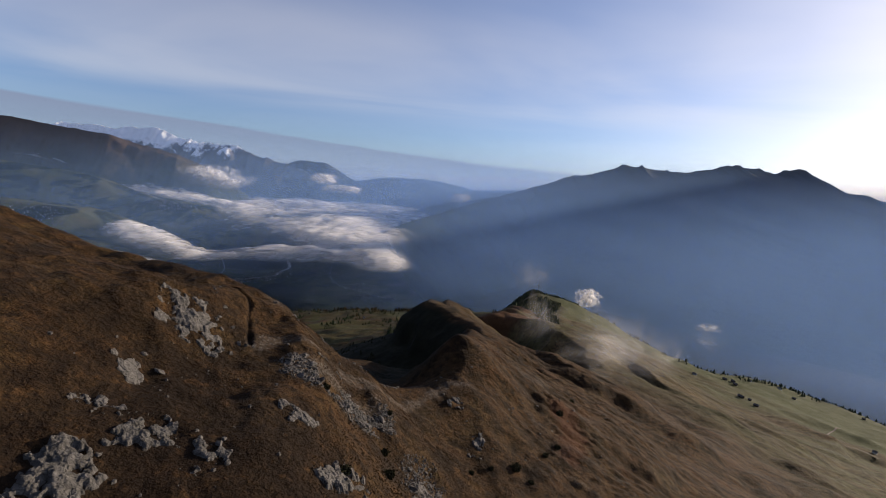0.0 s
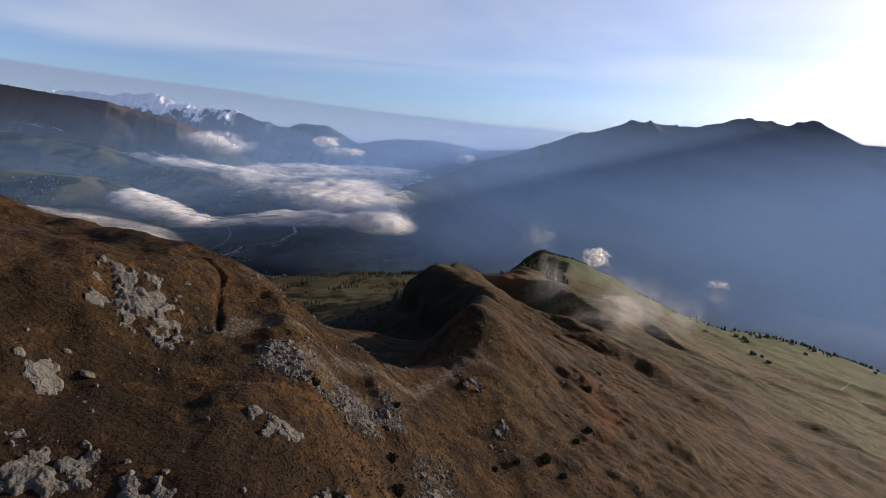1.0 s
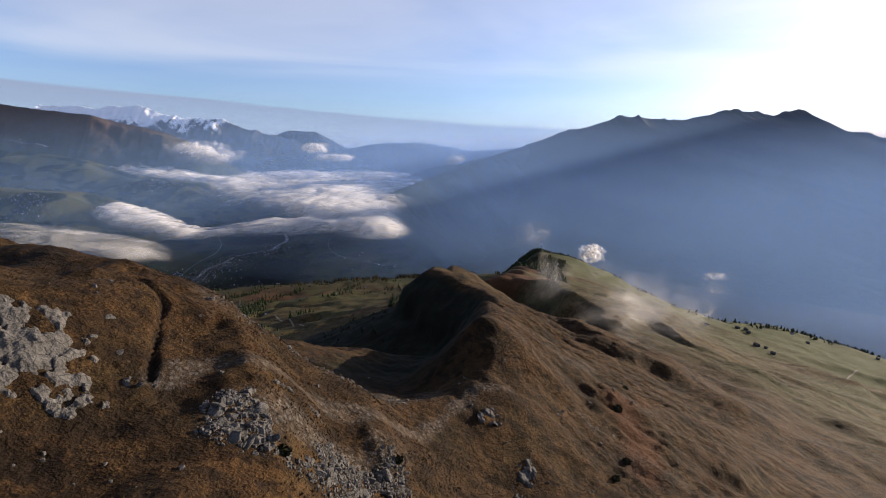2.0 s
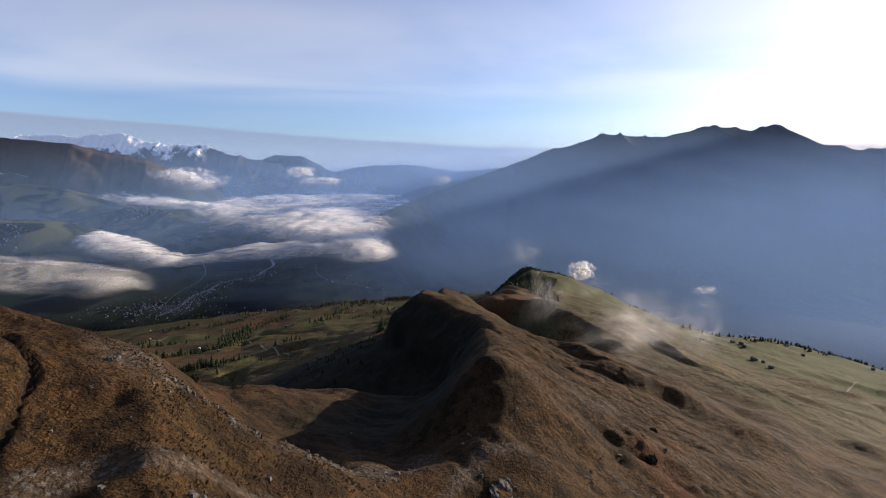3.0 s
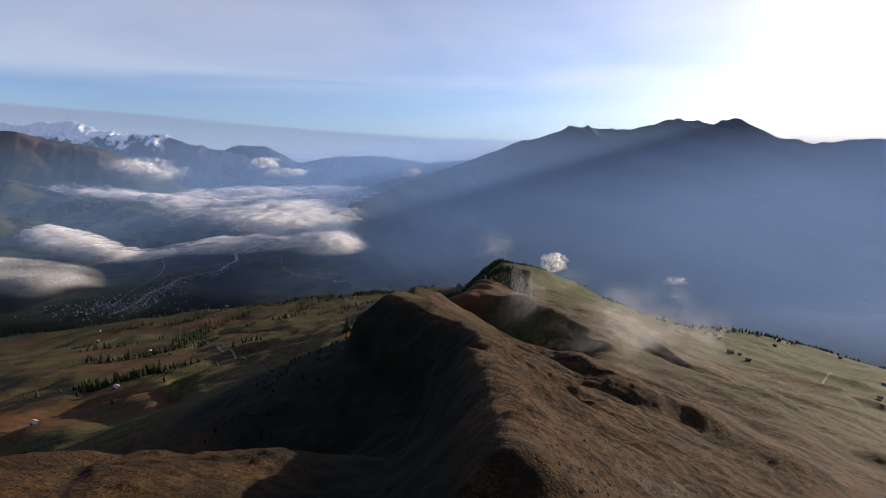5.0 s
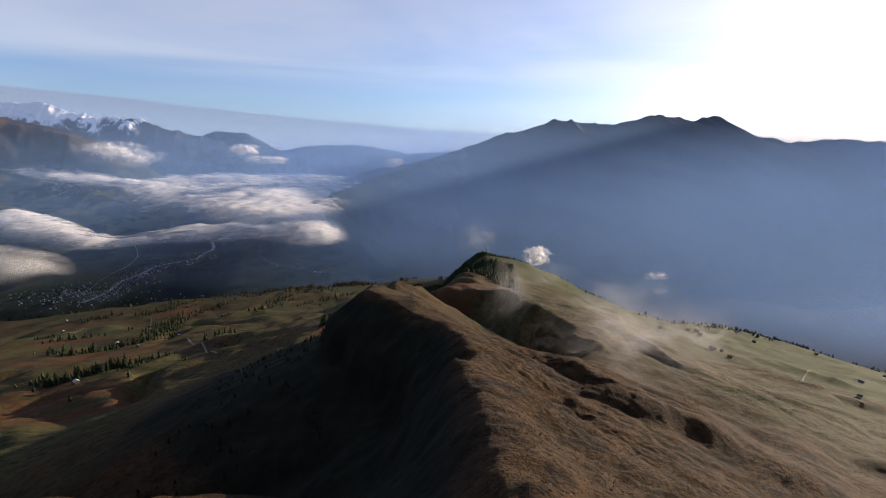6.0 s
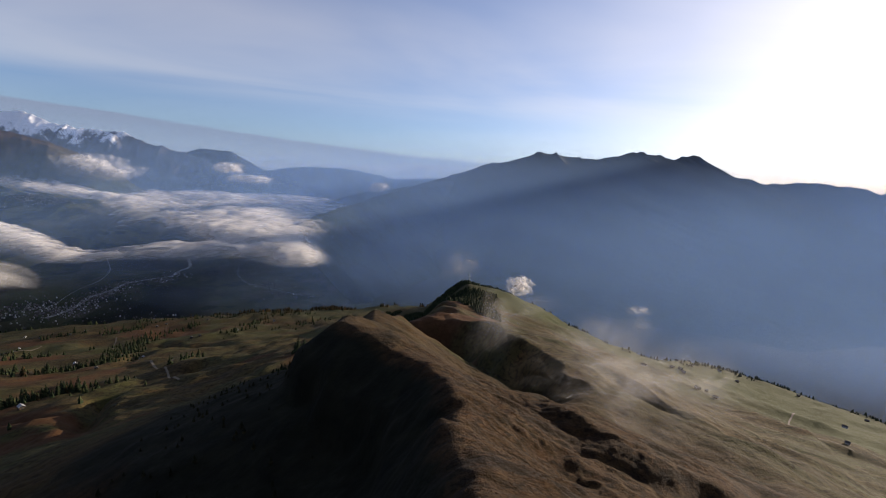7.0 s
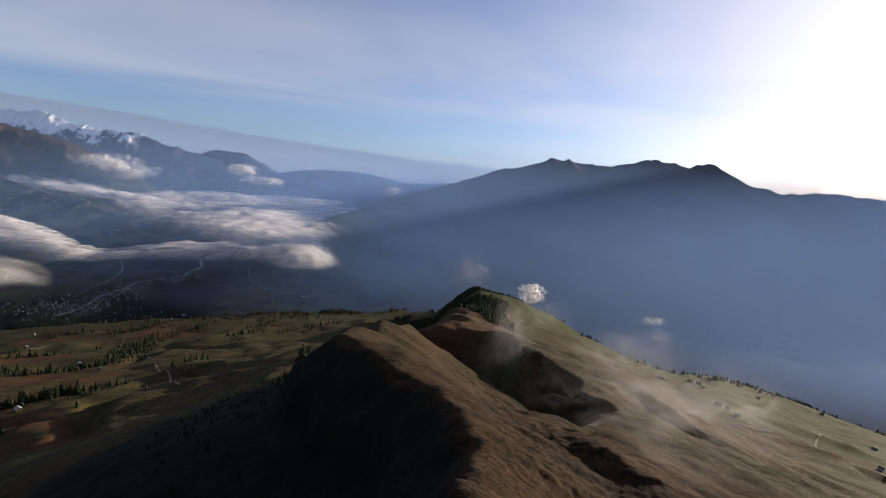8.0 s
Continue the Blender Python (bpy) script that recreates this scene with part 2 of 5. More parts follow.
def land(x, y):
    x, y = np.asarray(x, float), np.asarray(y, float)
    base = base_land(x, y)
    drop = np.maximum(y - 127 + 0.15 * (x + 40), 0)
    z = soft_max(crest_land(RIDGE, x, y), crest_land(SHOULDER, x, y) - 0.6 * (np.sqrt(drop * drop + 64) - 8), 8.0)
    z = z - 0.22 * np.clip(x + 22, -30, 25) * smooth01(66 - y, 0, 12)
    z = z + 1.0 * np.exp(-(((x + 44) / 28) ** 2 + ((y - 119) / 20) ** 2))      # the bench below the shoulder
    z = z + 4.5 * np.exp(-(((x - 5) / 15) ** 2 + ((y - 240) / 27) ** 2))         # the full east shoulder of the hill
    z = soft_max(base, z, 7.0)
    for x0, y0, x1, y1, tall, run in BANKS:
        dx, dy = x1 - x0, y1 - y0
        long = np.hypot(dx, dy)
        k = np.nonzero(np.hypot(x - (x0 + x1) / 2, y - (y0 + y1) / 2) < long + 9 * run)
        bx, by = x[k], y[k]
        u = ((bx - x0) * dx + (by - y0) * dy) / long ** 2
        v = ((by - y0) * dx - (bx - x0) * dy) / long
        v = (v if dx > 0 else -v) + 0.3 * run * fbm(bx, by, 3.0 * run, 3, 30) - 2.5 * run * (u - 0.5) ** 2
        ends = smooth01(u, -0.25, 0.25) * (1 - smooth01(u, 0.75, 1.3))
        z[k] += tall * ends * smooth01(v, -0.6 * run, 0.6 * run) * np.exp(-(np.maximum(v, 0) / (3.2 * run)) ** 2)
    near = 1 - smooth01(np.hypot(x, y - 120), 150, 420)
    z = z + near * (1.0 * fbm(x, y, 14, 3, 41) + 0.35 * fbm(x, y, 3.2, 3, 42) * (1 - smooth01(np.hypot(x, y - 110), 60, 140)))
    z = z + (1 - near) * 0.9 * fbm(x, y, 30, 3, 43) * (1 - smooth01(y, 1100, 1400))
    # gullies that run down the east face
    face = smooth01(x, 4, 22) * (1 - smooth01(x, 45, 95)) * near
    z = z - face * (1.5 * ridged(x * .22 + 3, y + 0.25 * x, 12, 3, 44) + 1.1 * ridged(x * .2, y + 0.3 * x + 2 * fbm(x, y, 12, 2, 47), 4.2, 3, 46) + 0.6 * (1 - smooth01(x, 30, 45)) * ridged(x * .5, y + 0.3 * x + 2 * fbm(x, y, 12, 2, 47), 1.9, 2, 48))
    wob = 0.5 * fbm(x, y, 4, 2, 45)
    z = z - 0.7 * (1 - smooth01(from_line(TRENCH, x, y) + 0.3 * wob, 0.06, 0.36))
    z = z - 0.3 * (1 - smooth01(np.minimum(from_line(MEADOW_TRAIL, x, y), from_line(MEADOW_TRAIL_TWO, x, y)) + wob, 0.2, 0.8))
    floor = VALLEY + 5 * fbm(x, y, 400, 3, 51) + 6 * fbm(x, y, 900, 2, 52)
    return soft_max(z, floor, 40.0)


def axis(lo, middle, hi, step, grow):
    mid = list(middle)
    up, s = [mid[-1]], step
    while up[-1] < hi:
        s *= grow
        up.append(up[-1] + s)
    down, s = [mid[0]], step
    while down[-1] > lo:
        s *= grow
        down.append(down[-1] - s)
    return np.array(down[:0:-1] + mid + up[1:])


def sheet(name, gx, gy, gz, attrs=None, keep=None):
    """A mesh over a grid of points; attrs are numbers kept at each point."""
    ny, nx = gz.shape
    me = bpy.data.meshes.new(name)
    co = np.stack([gx, gy, gz], -1).reshape(-1, 3).astype(np.float32)
    i = np.arange(ny * nx).reshape(ny, nx)
    quads = np.stack([i[:-1, :-1], i[:-1, 1:], i[1:, 1:], i[1:, :-1]], -1).reshape(-1, 4)
    if keep is not None:
        k = keep.reshape(-1)
        quads = quads[k[quads].any(1)]
    me.vertices.add(len(co))
    me.vertices.foreach_set("co", co.ravel())
    me.loops.add(quads.size)
    me.loops.foreach_set("vertex_index", quads.ravel().astype(np.int32))
    me.polygons.add(len(quads))
    me.polygons.foreach_set("loop_start", np.arange(0, quads.size, 4, dtype=np.int32))
    me.polygons.foreach_set("use_smooth", np.ones(len(quads), bool))
    for key, v in (attrs or {}).items():
        a = me.attributes.new(key, "FLOAT", "POINT")
        a.data.foreach_set("value", np.asarray(v, np.float32).ravel())
    me.update(calc_edges=True)
    me.validate()
    return me


# ---- materials ----


def material(name):
    m = bpy.data.materials.new(name)
    m.use_nodes = True
    nodes_of(m.node_tree)
    return m, m.node_tree


def finish(nt, color, rough=0.9, bump=None, strength=0.5, distance=0.1, spec=0.25):
    p = nt.nodes.new("ShaderNodeBsdfPrincipled")
    if isinstance(color, tuple):
        p.inputs["Base Color"].default_value = (*color, 1)
    else:
        nt.links.new(color, p.inputs["Base Color"])
    p.inputs["Roughness"].default_value = rough
    p.inputs["Specular IOR Level"].default_value = spec
    if bump is not None:
        b = nt.nodes.new("ShaderNodeBump")
        b.inputs["Strength"].default_value, b.inputs["Distance"].default_value = strength, distance
        nt.links.new(bump, b.inputs["Height"])
        nt.links.new(b.outputs[0], p.inputs["Normal"])
    nt.links.new(p.outputs[0], nt.nodes.new("ShaderNodeOutputMaterial").inputs[0])
    return p


def ground_material():
    m, nt = material("alpine_turf")
    pos = nt.nodes.new("ShaderNodeNewGeometry").outputs["Position"]
    fine = noise_tex(nt, pos, 2.2, 5, 0.65)
    mid = noise_tex(nt, pos, 0.16, 5, 0.6, 0.4)
    big = noise_tex(nt, pos, 0.02, 4, 0.55)
    heath = ramp(nt, mid, ((0.28, (0.0171, 0.0091, 0.0042)), (0.45, (0.0362, 0.0175, 0.0066)), (0.6, (0.0532, 0.0309, 0.0111)), (0.75, (0.0406, 0.0298, 0.0101))))
    speck = noise_tex(nt, pos, 7.0, 3, 0.7)
    heath = mixc(nt, ramp(nt, fine, ((0.38, 0.8), (0.62, 0.0))), heath, (0.0095, 0.0059, 0.0038))
    heath = mixc(nt, ramp(nt, speck, ((0.48, 0.0), (0.66, 0.8))), heath, (0.0905, 0.0555, 0.0224))
    thicket = noise_tex(nt, pos, 0.09, 5, 0.62, 0.5)
    heath = mixc(nt, ramp(nt, thicket, ((0.5, 0.0), (0.62, 0.7))), heath, (0.0111, 0.0075, 0.0044))
    heath = mixc(nt, ramp(nt, thicket, ((0.3, 0.5), (0.44, 0.0))), heath, (0.0691, 0.0301, 0.0100))
    # turf is darker over the southern slope, ragged at the rim
    heath = mixc(nt, calc(nt, "MULTIPLY", attribute(nt, "dark_turf"), ramp(nt, fine, ((0.3, 0.95), (0.7, 0.5)))), heath, (0.0128, 0.0078, 0.0047))
    furrow = noise_tex(nt, stretch(nt, pos, 0.9, 1.15, 0.9, (0, 0, radians(20))), 0.6, 6, 0.66, 0.4)
    heath = mixc(nt, ramp(nt, furrow, ((0.5, 0.0), (0.6, 0.85))), heath, (0.0134, 0.0083, 0.0047))
    heath = mixc(nt, ramp(nt, furrow, ((0.32, 0.6), (0.43, 0.0))), heath, (0.0846, 0.0445, 0.0167))
    meadow = ramp(nt, big, ((0.3, (0.0400, 0.0390, 0.0130)), (0.5, (0.0560, 0.0440, 0.0160)), (0.7, (0.0780, 0.0490, 0.0200))))
    meadow = mixc(nt, ramp(nt, mid, ((0.4, 0.0), (0.7, 0.45))), meadow, (0.0754, 0.0444, 0.0178))
    streaks = noise_tex(nt, stretch(nt, pos, 1, 1.25, 1, (0, 0, radians(28))), 0.035, 7, 0.72, 0.3)
    meadow = mixc(nt, ramp(nt, streaks, ((0.5, 0.0), (0.62, 0.8))), meadow, (0.0258, 0.0200, 0.0099))
    meadow = mixc(nt, ramp(nt, streaks, ((0.32, 0.7), (0.42, 0.0))), meadow, (0.0872, 0.0432, 0.0166))
    green = noise_tex(nt, pos, 0.011, 5, 0.6, 0.6)
    meadow = mixc(nt, ramp(nt, green, ((0.46, 0.0), (0.6, 0.7))), meadow, (0.0420, 0.0470, 0.0150))
    # low dwarf shrubs and worn spots, a metre or two across
    shrub = noise_tex(nt, pos, 0.42, 4, 0.7, 0.3)
    meadow = mixc(nt, ramp(nt, shrub, ((0.52, 0.0), (0.6, 0.85))), meadow, (0.0150, 0.0120, 0.0060))
    clump = noise_tex(nt, pos, 0.1, 6, 0.72, 0.3)
    meadow = mixc(nt, ramp(nt, clump, ((0.53, 0.0), (0.6, 0.6))), meadow, (0.0220, 0.0150, 0.0070))
    meadow = mixc(nt, ramp(nt, shrub, ((0.34, 0.45), (0.42, 0.0))), meadow, (0.1050, 0.0760, 0.0330))
    lush = ramp(nt, mid, ((0.3, (0.0400, 0.0480, 0.0160)), (0.7, (0.0620, 0.0680, 0.0260))))
    lush = mixc(nt, ramp(nt, shrub, ((0.58, 0.0), (0.68, 0.5))), lush, (0.0240, 0.0260, 0.0110))
    # near-black tone for woods, and for the painted shade on the west flank
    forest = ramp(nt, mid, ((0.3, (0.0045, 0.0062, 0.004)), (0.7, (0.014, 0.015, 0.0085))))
    c = mixc(nt, attribute(nt, "meadow"), heath, meadow)
    c = mixc(nt, attribute(nt, "lush"), c, lush)
    c = mixc(nt, calc(nt, "MULTIPLY", attribute(nt, "rust"), 0.75), c, ramp(nt, mid, ((0.3, (0.0480, 0.0179, 0.0077)), (0.7, (0.0832, 0.0371, 0.0166)))))
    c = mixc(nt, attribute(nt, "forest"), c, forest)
    plots = nt.nodes.new("ShaderNodeTexVoronoi")
    plots.inputs["Scale"].default_value = 0.026
    nt.links.new(stretch(nt, pos, 1, 0.6, 1, (0, 0, 0.5)), plots.inputs["Vector"])
    plot_col = ramp(nt, plots.outputs["Color"], ((0.1, (0.012, 0.018, 0.012)), (0.4, (0.03, 0.04, 0.017)), (0.65, (0.04, 0.046, 0.02)), (0.9, (0.055, 0.054, 0.035))))
    c = mixc(nt, attribute(nt, "fields"), c, plot_col)
    stones = nt.nodes.new("ShaderNodeTexVoronoi")
    stones.inputs["Scale"].default_value = 2.6
    nt.links.new(pos, stones.inputs["Vector"])
    grit = mixc(nt, ramp(nt, fine, ((0.4, 0.0), (0.6, 1.0))), (0.0544, 0.0448, 0.0352), (0.1280, 0.1184, 0.1056))
    c = mixc(nt, calc(nt, "MULTIPLY", attribute(nt, "stony"), ramp(nt, stones.outputs["Distance"], ((0.2, 1.0), (0.55, 0.25)))), c, grit)
    c = mixc(nt, attribute(nt, "soil"), c, mixc(nt, fine, (0.0077, 0.0058, 0.0045), (0.0256, 0.0173, 0.0115)))
    bump = calc(nt, "ADD", calc(nt, "ADD", calc(nt, "MULTIPLY", fine, 0.55), calc(nt, "MULTIPLY", speck, 0.22)), noise_tex(nt, pos, 0.7, 4, 0.6))
    finish(nt, c, 0.95, bump, 1.0, 0.55, 0.1)
    return m


def mountain_material(name, low, high, snow_line=None):
    m, nt = material(name)
    pos = nt.nodes.new("ShaderNodeNewGeometry").outputs["Position"]
    n = noise_tex(nt, pos, 0.006, 6, 0.6, 0.3)
    c = mixc(nt, attribute(nt, "rise"), mixc(nt, ramp(nt, n, ((0.35, 0.0), (0.65, 1.0))), low, tuple(v * 1.9 for v in low)), high)
    if snow_line is not None:
        c = mixc(nt, attribute(nt, "snow"), c, (0.88, 0.89, 0.91))
    finish(nt, c, 0.95, noise_tex(nt, pos, 0.02, 5, 0.65), 0.6, 8.0, 0.05)
    return m


def mist_material(name, color, through_share, scale, lo, hi, top, stretch_by=(1, 1, 1), soft=0.0, least=0.0):
    m, nt = material(name)
    pos = stretch(nt, nt.nodes.new("ShaderNodeNewGeometry").outputs["Position"], *stretch_by)
    n = noise_tex(nt, pos, scale, 5, 0.55, 0.5)
    a = calc(nt, "MULTIPLY", ramp(nt, n, ((lo, least), (hi, 1.0)), True), calc(nt, "MULTIPLY", attribute(nt, "dense"), top), clamp=True)
    d = nt.nodes.new("ShaderNodeBsdfDiffuse")
    t = nt.nodes.new("ShaderNodeBsdfTranslucent")
    for s in (d, t):
        s.inputs[0].default_value = (*color, 1)
    if soft:
        # droplets scatter the light many times, so the relief shows only weakly
        lean = nt.nodes.new("ShaderNodeVectorMath")
        lean.operation = "MULTIPLY_ADD"
        lean.inputs[1].default_value = (soft, soft, soft)
        lean.inputs[2].default_value = (0.42, 0.22, 0.3)
        nt.links.new(nt.nodes.new("ShaderNodeNewGeometry").outputs["Normal"], lean.inputs[0])
        unit = nt.nodes.new("ShaderNodeVectorMath")
        unit.operation = "NORMALIZE"
        nt.links.new(lean.outputs[0], unit.inputs[0])
        nt.links.new(unit.outputs[0], d.inputs["Normal"])
    mix = nt.nodes.new("ShaderNodeMixShader")
    mix.inputs[0].default_value = through_share
    nt.links.new(d.outputs[0], mix.inputs[1])
    nt.links.new(t.outputs[0], mix.inputs[2])
    clear = nt.nodes.new("ShaderNodeBsdfTransparent")
    last = nt.nodes.new("ShaderNodeMixShader")
    nt.links.new(a, last.inputs[0])
    nt.links.new(clear.outputs[0], last.inputs[1])
    nt.links.new(mix.outputs[0], last.inputs[2])
    nt.links.new(last.outputs[0], nt.nodes.new("ShaderNodeOutputMaterial").inputs[0])
    return m


# ---- the ground ----
xs = axis(-5200, np.r_[np.arange(-70, -46, .5), np.arange(-46, 2, .3), np.arange(2, 50, .5), np.arange(50, 130, .9)], 5200, 0.9, 1.021)
ys = axis(-500, np.r_[np.arange(30, 46, .45), np.arange(46, 74, .3), np.arange(74, 200, .5), np.arange(200, 300, .8)], 4900, 0.8, 1.0185)
GX, GY = np.meshgrid(xs, ys)
GZ = land(GX, GY)
right_side = smooth01(GX - np.interp(GY, (0, 280, 600, 900), (40, 60, 80, 110)), 0, 60)
lush = right_side * smooth01(GX * .75 + GY * .62 + 40 * fbm(GX, GY, 120, 3, 61), 520, 640)
lush = np.maximum(lush, 0.45 * (1 - right_side) * smooth01(fbm(GX, GY, 130, 3, 64), -0.3, 0.5) * smooth01(GY + 80 * fbm(GX, GY, 200, 3, 62), 600, 900))
meadow_at = smooth01(np.hypot(GX, GY - 110) + 30 * fbm(GX, GY, 60, 3, 63) - 10 * smooth01(GX, 15, 60), 110, 225)
wood = np.maximum(smooth01(GX, -150, 200) * smooth01(GY, 1350, 1500), smooth01(-GZ + 20 * fbm(GX, GY, 90, 3, 78), 335, 400))
wobble = 0.5 * fbm(GX, GY, 4, 2, 45)
soil = 1 - smooth01(from_line(TRENCH, GX, GY) + 0.3 * wobble, 0.1, 0.32)
soil = np.maximum(soil, 1 - smooth01(np.minimum(from_line(MEADOW_TRAIL, GX, GY), from_line(MEADOW_TRAIL_TWO, GX, GY)) + 0.5 * wobble, 0.3, 0.75))
stony = 0.75 * (1 - smooth01(from_line(SADDLE_PATH, GX, GY) + wobble, 0.3, 1.1))
scree_at = 0.78 * np.exp(-(from_line(((-18.5, 53.8), (-9.5, 61.5)), GX, GY) / 3.6) ** 2) + 0.8 * np.exp(-(((GX + 1) / 3.5) ** 2 + ((GY - 52) / 6) ** 2))
stony = np.maximum(stony, smooth01(scree_at + 0.35 * fbm(GX, GY, 5, 4, 71), 0.45, 0.95))
gravel = np.exp(-((from_line(((-26, 69), (-17, 74), (-8, 83)), GX, GY)) / 4.5) ** 2)
stony = np.maximum(stony, 0.7 * smooth01(gravel + 0.5 * fbm(GX, GY, 4, 4, 72), 0.55, 1.1))
bare_face = smooth01(GX, 2, 14) * (1 - smooth01(GX, 45, 75)) * (1 - smooth01(np.abs(GY - 100), 30, 60))
stony = np.maximum(stony, 0.55 * smooth01(bare_face * ridged(GX * .3, GY + .25 * GX, 7, 4, 73), 0.62, 0.85))
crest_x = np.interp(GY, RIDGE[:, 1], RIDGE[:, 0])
# shade of the ridge's west flank, put into the ground colour as dark scrub
shade_wide = np.interp(GY, (88, 130, 160, 200, 340), (10, 17, 38, 62, 70))
scrub = smooth01(crest_x - GX + 2 * fbm(GX, GY, 9, 3, 74), 1, 6) * (1 - smooth01(crest_x - GX + 8 * fbm(GX, GY, 22, 3, 80), shade_wide, shade_wide + 16)) * smooth01(GY, 86, 100) * (1 - smooth01(GY, 330, 390))
# wood and the forest attribute carry this painted shade too
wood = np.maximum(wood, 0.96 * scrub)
knoll = smooth01(fbm(GX, GY, 60, 3, 75) * 0.5 + 1 - np.hypot((GX - 110) / 130, (GY - 850) / 230), 0.0, 0.3)
wood = np.maximum(wood, knoll * (1 - smooth01(GX - np.interp(GY, (600, 700, 780, 830, 850, 890, 905, 1050), (125, 140, 165, 150, 100, 120, 225, 235)), -10, 10)))
grazed = smooth01(fbm(GX, GY, 90, 3, 76) + 0.5 * fbm(GX, GY, 22, 3, 77) + 0.7 * np.exp(-(((GX + 215) / 70) ** 2 + ((GY - 400) / 60) ** 2)) + 1.1 * np.exp(-(((GX + 396) / 16) ** 2 + ((GY - 696) / 22) ** 2)), 0.15, 0.7) * (1 - right_side) * smooth01(GY, 250, 360) * (1 - smooth01(GY, 900, 1100))
fields = smooth01(-GZ, 455, 472) * smooth01(GY, 1400, 1600) * (1 - smooth01(GX, -200, 300)) * smooth01(fbm(GX, GY, 350, 3, 79), -0.55, 0.0)
grazed = np.maximum(grazed, 0.9 * smooth01(1.3 - from_line(((23, 101), (24, 94), (22, 84)), GX, GY) / 3.5 + 0.4 * fbm(GX, GY, 3, 3, 82), 0.2, 0.9))
ground = new("ground", sheet("ground", GX, GY, GZ, {"meadow": meadow_at, "lush": lush * (1 - wood), "forest": wood, "soil": soil, "stony": stony, "rust": grazed, "dark_turf": smooth01(1.15 - np.hypot((GX + 20) / 34, (GY - 34) / 21) + 0.55 * fbm(GX, GY, 7, 4, 83), 0.1, 0.7), "fields": fields}))
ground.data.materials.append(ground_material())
tagged(ground, "brown autumn alpine ridge and meadows above a valley", "ground", kind="structure")


# ---- mountains round the valley ----


def mountain(name, crest, run, mat, label, seed, jag=14, spur=90, cols=420, rows=90, foot=VALLEY - 10, snow=None, back=500, rounded=False, toward=(0, -1), steep=1.25, even=False):
    crest = np.array(crest, float)
    s = np.r_[0, np.cumsum(np.hypot(*np.diff(crest[:, :2], axis=0).T))]
    u = np.linspace(0, s[-1], cols)
    cx, cy, cz = (np.interp(u, s, crest[:, k]) for k in range(3))
    teeth = jag * (ridged(u, u * 0 + seed, 190, 5, seed) - 0.45) * smooth01(cz, foot + 20, foot + 250)
    if even:
        plain = np.convolve(np.pad(cz, 20, mode="edge"), np.ones(41) / 41, "valid")
        teeth, cz = teeth + cz - plain, plain
    v = np.r_[-1, -0.6, -0.3, -0.1, np.linspace(0, 1, rows) ** 1.25]
    U, V = np.meshgrid(u, v)
    CZ, CX, CY = cz[None, :], cx[None, :], cy[None, :]
    R = np.where(V < 0, back, run * (0.35 + 0.65 * np.clip((CZ - foot) / (crest[:, 2].max() - foot), 0, 1)))
    X = CX + V * R * toward[0]
    Y = CY + V * R * toward[1]
    fallen = np.where(V < 0, -V * 0.7, 1 - (1 - np.clip(V, 0, 1)) ** steep)
    if rounded:
        fallen = np.where(V < 0, V * V * 0.7, np.clip(V, 0, 1) ** 1.7)
    body = smooth01(np.abs(V), 0, 0.09) * (1 - 0.6 * smooth01(V, 0.7, 1))
    Z = CZ + (foot - CZ) * fallen + teeth[None, :] * ((1 - smooth01(np.abs(V), 0.0, 0.1)) if even else (1 - fallen))
    CZ = CZ + teeth[None, :]
    Z = Z + body * spur * ((ridged(X + 0.35 * Y, Y * 0.22, 620, 5, seed + 3) - 0.45) + 0.25 * fbm(X, Y, 160, 4, seed + 5)) * np.clip((CZ - foot) / 300, 0.1, 1)
    Z = np.where(V <= 1e-6, np.minimum(Z, CZ), Z)
    rise = smooth01(Z + 60 * fbm(X, Y, 300, 3, seed + 7), foot + 250, foot + 700)
    attrs = {"rise": rise}
    if snow is not None:
        attrs["snow"] = smooth01(Z + 95 * fbm(X, Y, 100, 5, seed + 9, 0.65), snow, snow + 40)
    ob = new(name, sheet(name, X, Y, Z, attrs))
    ob.data.materials.append(mat)
    return tagged(ob, label, "mountain", kind="structure")


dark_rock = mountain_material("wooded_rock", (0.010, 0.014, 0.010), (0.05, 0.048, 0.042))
brown_rock = mountain_material("autumn_slope", (0.03, 0.036, 0.022), (0.095, 0.064, 0.046))


def hill_material():
    m, nt = material("meadow_and_wood")
    pos = nt.nodes.new("ShaderNodeNewGeometry").outputs["Position"]
    patch = noise_tex(nt, stretch(nt, pos, 1, 1, 2.5), 0.0045, 5, 0.6, 0.6)
    grass = mixc(nt, noise_tex(nt, pos, 0.02, 4, 0.6), (0.05, 0.065, 0.022), (0.095, 0.075, 0.035))
    trees = mixc(nt, noise_tex(nt, pos, 0.06, 3, 0.7), (0.006, 0.011, 0.008), (0.022, 0.028, 0.014))
    finish(nt, mixc(nt, ramp(nt, patch, ((0.47, 0.0), (0.53, 1.0))), trees, grass), 0.95, noise_tex(nt, pos, 0.05, 5, 0.7), 0.8, 7.0, 0.05)
    return m


hill_mat = hill_material()
snow_rock = mountain_material("snowy_rock", (0.03, 0.035, 0.03), (0.12, 0.11, 0.11), 1)

